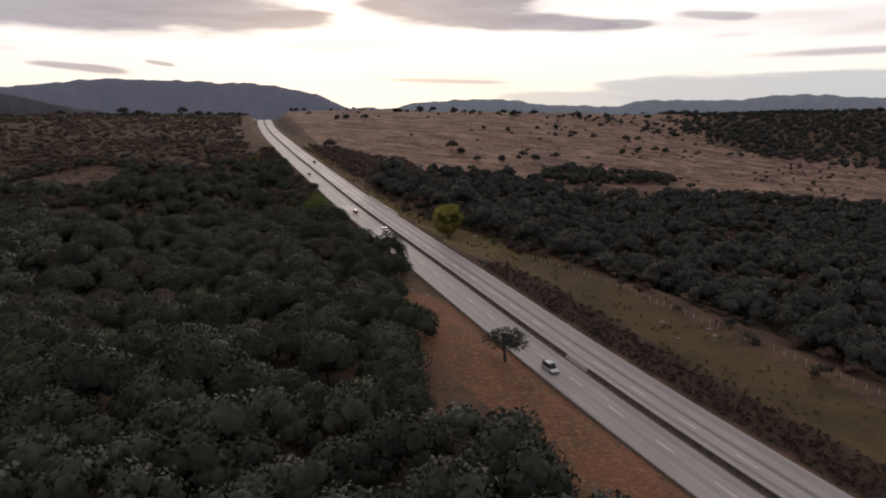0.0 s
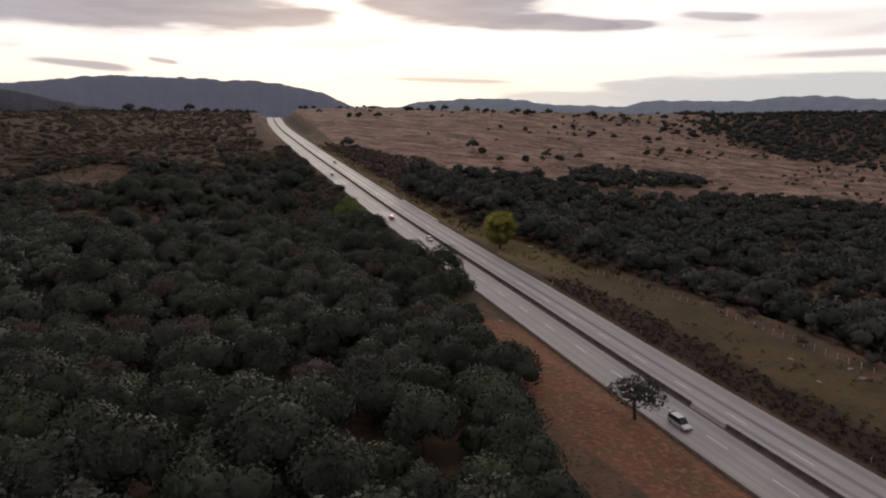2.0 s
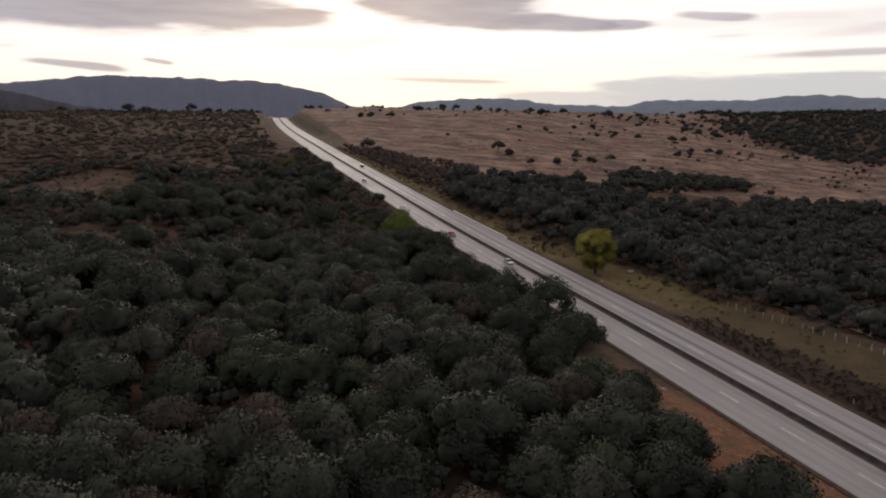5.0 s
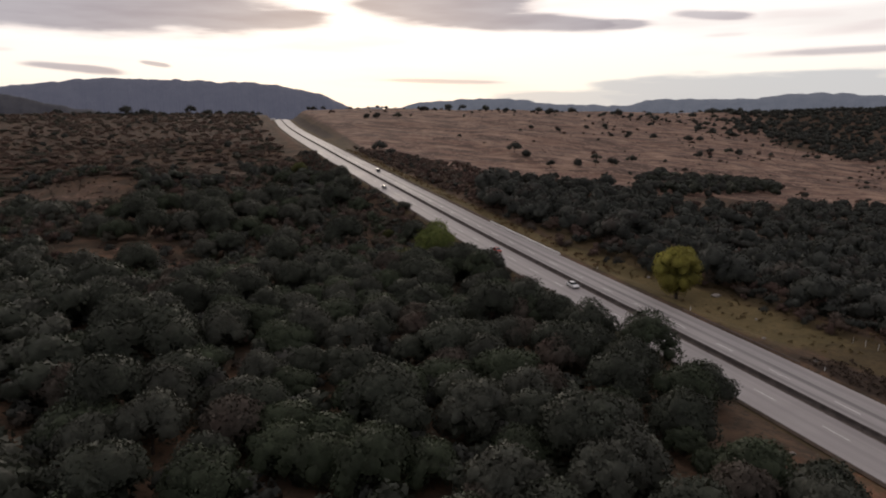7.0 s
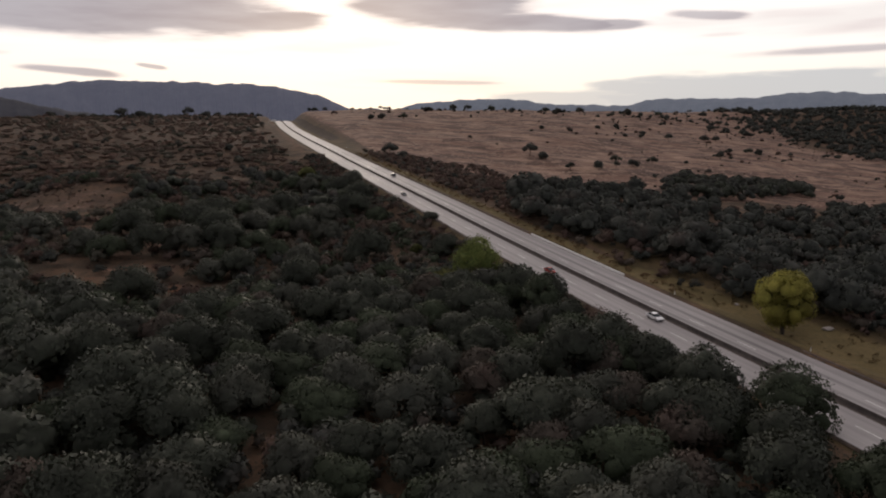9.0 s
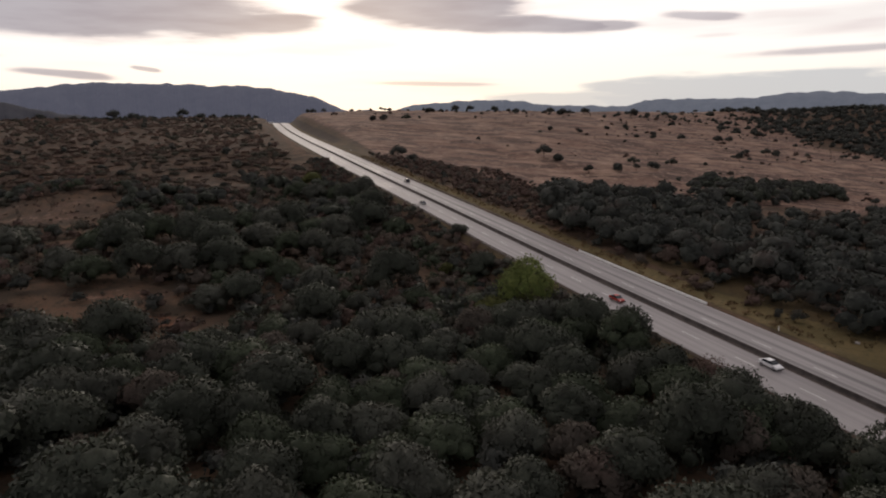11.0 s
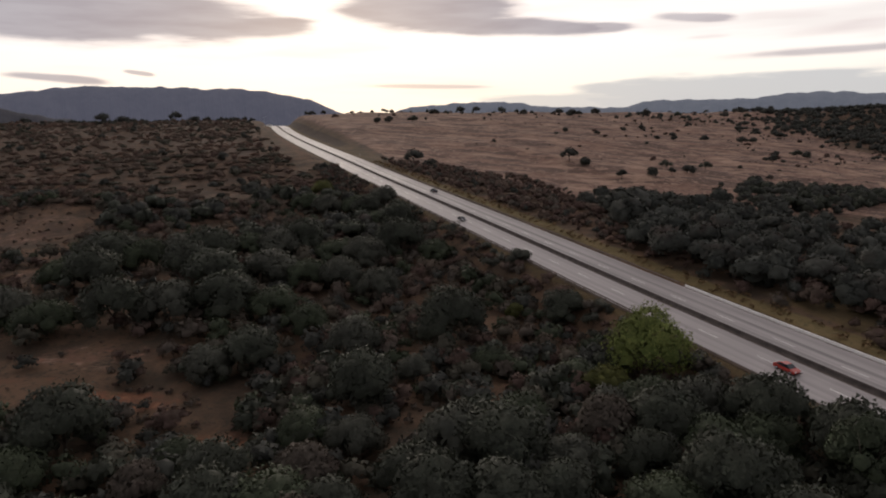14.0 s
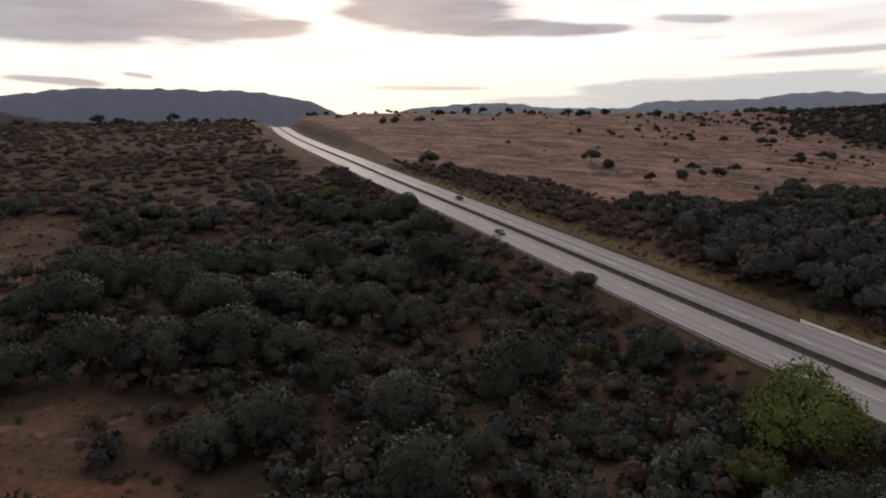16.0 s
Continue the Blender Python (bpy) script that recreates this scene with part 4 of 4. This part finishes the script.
tree("twiggy_tree", "half-bare grey-brown tree with thin twigs by the road", 228, DRY, 4.6, 10.8, 0.6, 20, 1500, 0.34, (x, y, ground_z(x, y)), flat=0.9, core=0.3, ragged=0.9, skirt=0.7)
for k, (x, y, R, H) in enumerate(((-155, 552, 7.4, 9.0), (-163, 535, 4.2, 5.6), (-82, 372, 3.0, 4.2))):
    tree("olive_tree", "olive-green bushy tree below the road", 230 + k, leaf_mat("olive_leaves", (0.075, 0.085, 0.03), (0.15, 0.155, 0.05)) if k == 0 else bpy.data.materials["olive_leaves"], R, H, 0.4, 10, 900, 0.6, (x, y, ground_z(x, y)), flat=0.85)
for k, (x, y, R, H) in enumerate(((-73, 327, 4.6, 6.4), (-60, 322, 4.2, 5.6), (-68, 339, 4.0, 6.0))):
    tree("green_bush", "deep green leafy bush beside the lime-coloured tree", 250 + k, bpy.data.materials["olive_leaves"] if k == 0 else OAK, R, H, 0.2, 10, 900, 0.6, (x, y, ground_z(x, y)), flat=0.85, category="bush")
x, y = at_road(-13.6, 404)[0][:2]
tree("roadside_bush", "dark bush leaning over the guard rail", 240, OAK_GREY, 3.4, 3.8, 0.0, 8, 700, 0.55, (x, y, ground_z(x, y)), category="bush")


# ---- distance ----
def hills(name, label, dist, depth, az, el, colour, haze_glow, seed):
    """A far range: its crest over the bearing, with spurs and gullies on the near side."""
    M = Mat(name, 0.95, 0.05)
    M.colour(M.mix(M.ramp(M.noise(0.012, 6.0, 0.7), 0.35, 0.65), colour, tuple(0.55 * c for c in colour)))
    # distance haze, put in as an even bluish glow of the slopes
    M.p.inputs["Emission Color"].default_value = (*haze_glow, 1)
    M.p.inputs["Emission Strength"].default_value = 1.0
    a = np.linspace(az[0], az[-1], 620)
    crest = np.interp(a, az, el)
    crest = np.convolve(np.pad(crest, 3, "edge"), np.ones(7) / 7, "valid")
    g = np.random.default_rng(seed)
    for f in (31, 67, 140, 260, 420):
        crest = crest + 1.5 / f * np.sin(a * f / 9 + g.uniform(0, 6)) * (0.6 + 0.4 * np.sin(a * f / 29))
    k = np.linspace(0, 1, 26)
    A, K = np.meshgrid(np.radians(a), k, indexing="ij")
    prof = np.where(K < 0.75, np.sin(K / 0.75 * np.pi / 2) ** 1.15, 1 - 0.5 * (K - 0.75) / 0.25)
    gully = 0.12 * np.sin(A * 90 + 2 * np.sin(K * 4)) + 0.10 * np.sin(A * 260 + 4 * np.sin(K * 5)) + 0.05 * np.sin(A * 610 + 3 * K)
    prof = prof + gully * np.clip(1 - prof, 0, 0.6) * np.sin(np.clip(K / 0.75, 0, 1) * np.pi)
    D = dist - depth * (0.75 - K)
    top = dist * np.tan(np.radians(crest))[:, None]
    Z = -40 + (95 + top) * prof
    ob = new(name, raw_mesh(name, np.stack([-61 + D * np.sin(A), 105 + D * np.cos(A), Z], -1).reshape(-1, 3), grid_faces(*A.shape), M.mat, True))
    tagged(ob, label, "hills", kind="structure")


# the last colour of each range is its glow standing in for haze
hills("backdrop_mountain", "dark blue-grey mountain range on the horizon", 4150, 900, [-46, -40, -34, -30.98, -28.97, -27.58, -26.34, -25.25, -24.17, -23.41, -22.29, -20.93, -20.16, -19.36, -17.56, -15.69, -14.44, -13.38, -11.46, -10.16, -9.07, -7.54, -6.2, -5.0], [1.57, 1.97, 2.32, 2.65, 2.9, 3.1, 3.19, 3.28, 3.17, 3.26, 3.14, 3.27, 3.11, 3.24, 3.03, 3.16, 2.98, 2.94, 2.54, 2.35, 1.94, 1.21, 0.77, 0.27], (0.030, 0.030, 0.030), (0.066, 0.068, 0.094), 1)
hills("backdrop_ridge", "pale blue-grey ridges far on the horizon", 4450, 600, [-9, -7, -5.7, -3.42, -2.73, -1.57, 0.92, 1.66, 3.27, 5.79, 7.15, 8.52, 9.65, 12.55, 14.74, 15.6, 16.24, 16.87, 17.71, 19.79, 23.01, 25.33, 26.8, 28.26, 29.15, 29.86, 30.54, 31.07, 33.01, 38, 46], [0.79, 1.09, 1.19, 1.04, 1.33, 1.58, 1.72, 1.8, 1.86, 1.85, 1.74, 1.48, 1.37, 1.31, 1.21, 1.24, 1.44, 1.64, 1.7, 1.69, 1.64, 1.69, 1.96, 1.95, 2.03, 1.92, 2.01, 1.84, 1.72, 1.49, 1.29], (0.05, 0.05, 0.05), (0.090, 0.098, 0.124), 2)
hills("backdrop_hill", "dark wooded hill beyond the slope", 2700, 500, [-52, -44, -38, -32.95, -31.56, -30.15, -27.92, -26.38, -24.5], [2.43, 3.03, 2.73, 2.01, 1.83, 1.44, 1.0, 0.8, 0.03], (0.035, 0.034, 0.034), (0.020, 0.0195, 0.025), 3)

# ---- vehicles, standing in their lanes ----
def extrude(profile, width, inset=0.0):
    """A side profile (y, z) drawn out to a width, with softened edges."""
    bm = bmesh.new()
    vs = [bm.verts.new((-width / 2, y, z)) for y, z in profile]
    f = bm.faces.new(vs)
    r = bmesh.ops.extrude_face_region(bm, geom=[f])
    bmesh.ops.translate(bm, verts=[v for v in r["geom"] if isinstance(v, bmesh.types.BMVert)], vec=(width, 0, 0))
    bmesh.ops.recalc_face_normals(bm, faces=bm.faces)
    if inset:
        for v in bm.verts:
            if v.co.z > inset:
                v.co.x *= 0.86
    bmesh.ops.bevel(bm, geom=list(bm.edges), offset=0.05, segments=2, affect="EDGES")
    return bm


def vehicle(kind, label, u, y, oncoming, paint):
    """A car, van or pickup: nose towards +y before it is turned."""
    at, turn, slope = at_road(u, y, 0.09)
    car = tagged(new(kind), label, kind.replace("_", " "))
    L, W = {"car": (4.4, 1.75), "van": (4.9, 1.9), "pickup_truck": (5.1, 1.85)}[kind]
    h = L / 2
    part("body", extrude([(-h, 0.35), (-h, 0.85), (-h + 0.1, 0.95), (h - 1.2, 0.95), (h - 0.1, 0.78), (h, 0.6), (h, 0.35)], W), paint, car)
    if kind == "car":
        cab, roof = [(-h + 0.45, 0.93), (-h + 1.15, 1.42), (0.35, 1.45), (1.15, 0.93)], (-0.45, 1.3)
    elif kind == "van":
        cab, roof = [(-h + 0.06, 0.93), (-h + 0.2, 1.85), (0.55, 1.88), (1.35, 0.93)], (-0.85, 2.2)
    else:
        cab, roof = [(-0.75, 0.93), (-0.6, 1.62), (0.55, 1.65), (1.3, 0.93)], (0.0, 0.95)
        tub = bmesh.new()
        for sx, sy, px, py in ((0.08, 1.7, -0.85, -1.65), (0.08, 1.7, 0.85, -1.65), (1.75, 0.08, 0, -2.48), (1.75, 0.08, 0, -0.84)):
            box(tub, sx, sy, 0.38, (px, py, 0.94), 0.02)
        part("bed", tub, paint, car)
    part("cabin", extrude(cab, W - 0.12, 1.2), GLASS, car, "dark glazed cabin")
    part("roof", box(bmesh.new(), W - 0.42, roof[1], 0.07, (0, roof[0] + 0.1, cab[1][1] - 0.03), 0.025), paint, car)
    for sx in (-1, 1):
        for sy in (-h + 0.85, h - 0.85):
            bm = bmesh.new()
            bmesh.ops.create_cone(bm, cap_ends=True, segments=18, radius1=0.33, radius2=0.33, depth=0.22, matrix=Matrix.Translation((sx * (W / 2 - 0.1), sy, 0.33)) @ Matrix.Rotation(math.pi / 2, 4, "Y"))
            bmesh.ops.bevel(bm, geom=list(bm.edges), offset=0.02, segments=1, affect="EDGES")
            wheel = part("wheel", bm, TYRE, car)
            bm = bmesh.new()
            bmesh.ops.create_cone(bm, cap_ends=True, segments=14, radius1=0.2, radius2=0.17, depth=0.05, matrix=Matrix.Translation((sx * (W / 2 + 0.015), sy, 0.33)) @ Matrix.Rotation(sx * math.pi / 2, 4, "Y"))
            part("rim", bm, STEEL, wheel)
        part("headlight", box(bmesh.new(), 0.36, 0.08, 0.16, (sx * (W / 2 - 0.28), h - 0.02, 0.58), 0.02), LAMP_CLEAR, car, "clear headlight")
        part("tail_light", box(bmesh.new(), 0.18, 0.06, 0.26, (sx * (W / 2 - 0.16), -h, 0.62), 0.02), LAMP_RED, car, "red tail light")
    part("bumper", box(bmesh.new(), W - 0.1, 0.12, 0.18, (0, h + 0.01, 0.34), 0.03), TYRE, car)
    car.matrix_basis = pose(*at, slope if not oncoming else -slope, 0, turn + (180 if oncoming else 0))


vehicle("van", "white-roofed grey van driving in the slow lane", -8.4, 147.2, True, CAR_SILVER)
vehicle("car", "white saloon car driving down the pale carriageway", -3.6, 287.0, True, CAR_WHITE)
vehicle("car", "small red car driving down beside the lime-coloured tree", -6.6, 327.0, True, CAR_RED)
vehicle("car", "small dark car driving down beside the embankment", -7.4, 457.0, True, CAR_DARK)
vehicle("pickup_truck", "dark pickup truck driving up the hill", 6.4, 520.0, False, CAR_DARK)


# ---- small roadside things ----
def delineator(u, y):
    (x, yy, _), turn, _ = at_road(u, y)
    d = tagged(new("delineator_post"), "short white marker post with a dark band", "marker post", "marker posts along the road")
    part("post", box(bmesh.new(), 0.14, 0.14, 1.1, (0, 0, -0.2), 0.03), WHITE, d)
    part("band", box(bmesh.new(), 0.15, 0.15, 0.14, (0, 0, 0.66), 0.02), TYRE, d, "dark reflector band")
    z = ground_z(x, yy) if abs(u) > 12 else float(road_z(y)) + 0.05
    d.matrix_basis = pose(x, yy, z, 0, 0, turn)


for u, y in ((14.6, 186), (14.2, 128), (14.0, 262), (13.6, 300), (16.5, 820), (17, 700), (13.8, 226)):
    delineator(u, y)


def rock(x, y, s, seed):
    g = np.random.default_rng(seed)
    v, f = ICO[2]
    w = v * (1 + g.uniform(-0.22, 0.22, (len(v), 1))) * (s, s * 0.75, s * 0.5)
    ob = new("rock", raw_mesh("rock", w, f, ROCK))
    ob.matrix_basis = pose(x, y, ground_z(x, y) + 0.12 * s, 0, 0, g.uniform(0, 360))
    tagged(ob, "pale weathered boulder lying in dry grass", "rock", "boulders on the verge")


for k, (u, y, s) in enumerate(((32, 272, 1.3), (16.5, 230, 0.6), (17, 243, 0.5), (-18, 199, 0.7), (-20, 205, 0.5), (30, 150, 0.6), (34, 160, 0.7), (40, 148, 0.8), (42, 152, 0.7), (26, 292, 0.7), (28, 255, 0.5))):
    p = at_road(u, y)[0]
    rock(p[0], p[1], s, 300 + k)


def sign_gantry():
    """A pale frame over the road where it tops the hill, with a tall pole beside it."""
    at, turn, _ = at_road(-17, 1085)
    s = tagged(new("road_sign_frame"), "pale steel sign frame beside the road at the hilltop", "road sign")
    for px in (-3, 3):
        part("post", rod(bmesh.new(), (px, 0, -1), (px, 0, 5.5), 0.18, 0.16, 8), STEEL, s)
    part("panel", box(bmesh.new(), 7.0, 0.12, 2.0, (0, 0, 3.6), 0.04), WHITE, s, "blank pale sign panel")
    s.matrix_basis = pose(at[0], at[1], ground_z(at[0], at[1]), 0, 0, turn)
    at, turn, _ = at_road(-24, 1060)
    p = tagged(new("lamp_post"), "tall thin pale pole near the hilltop", "pole")
    part("pole", rod(bmesh.new(), (0, 0, -1), (0, 0, 11), 0.16, 0.09, 8), STEEL, p)
    part("arm", rod(bmesh.new(), (0, 0, 10.8), (2.2, 0, 11.3), 0.07, 0.05, 6), STEEL, p)
    part("lamp", box(bmesh.new(), 0.9, 0.3, 0.16, (2.5, 0, 11.25), 0.04), STEEL, p)
    p.matrix_basis = pose(at[0], at[1], ground_z(at[0], at[1]), 0, 0, turn)


sign_gantry()
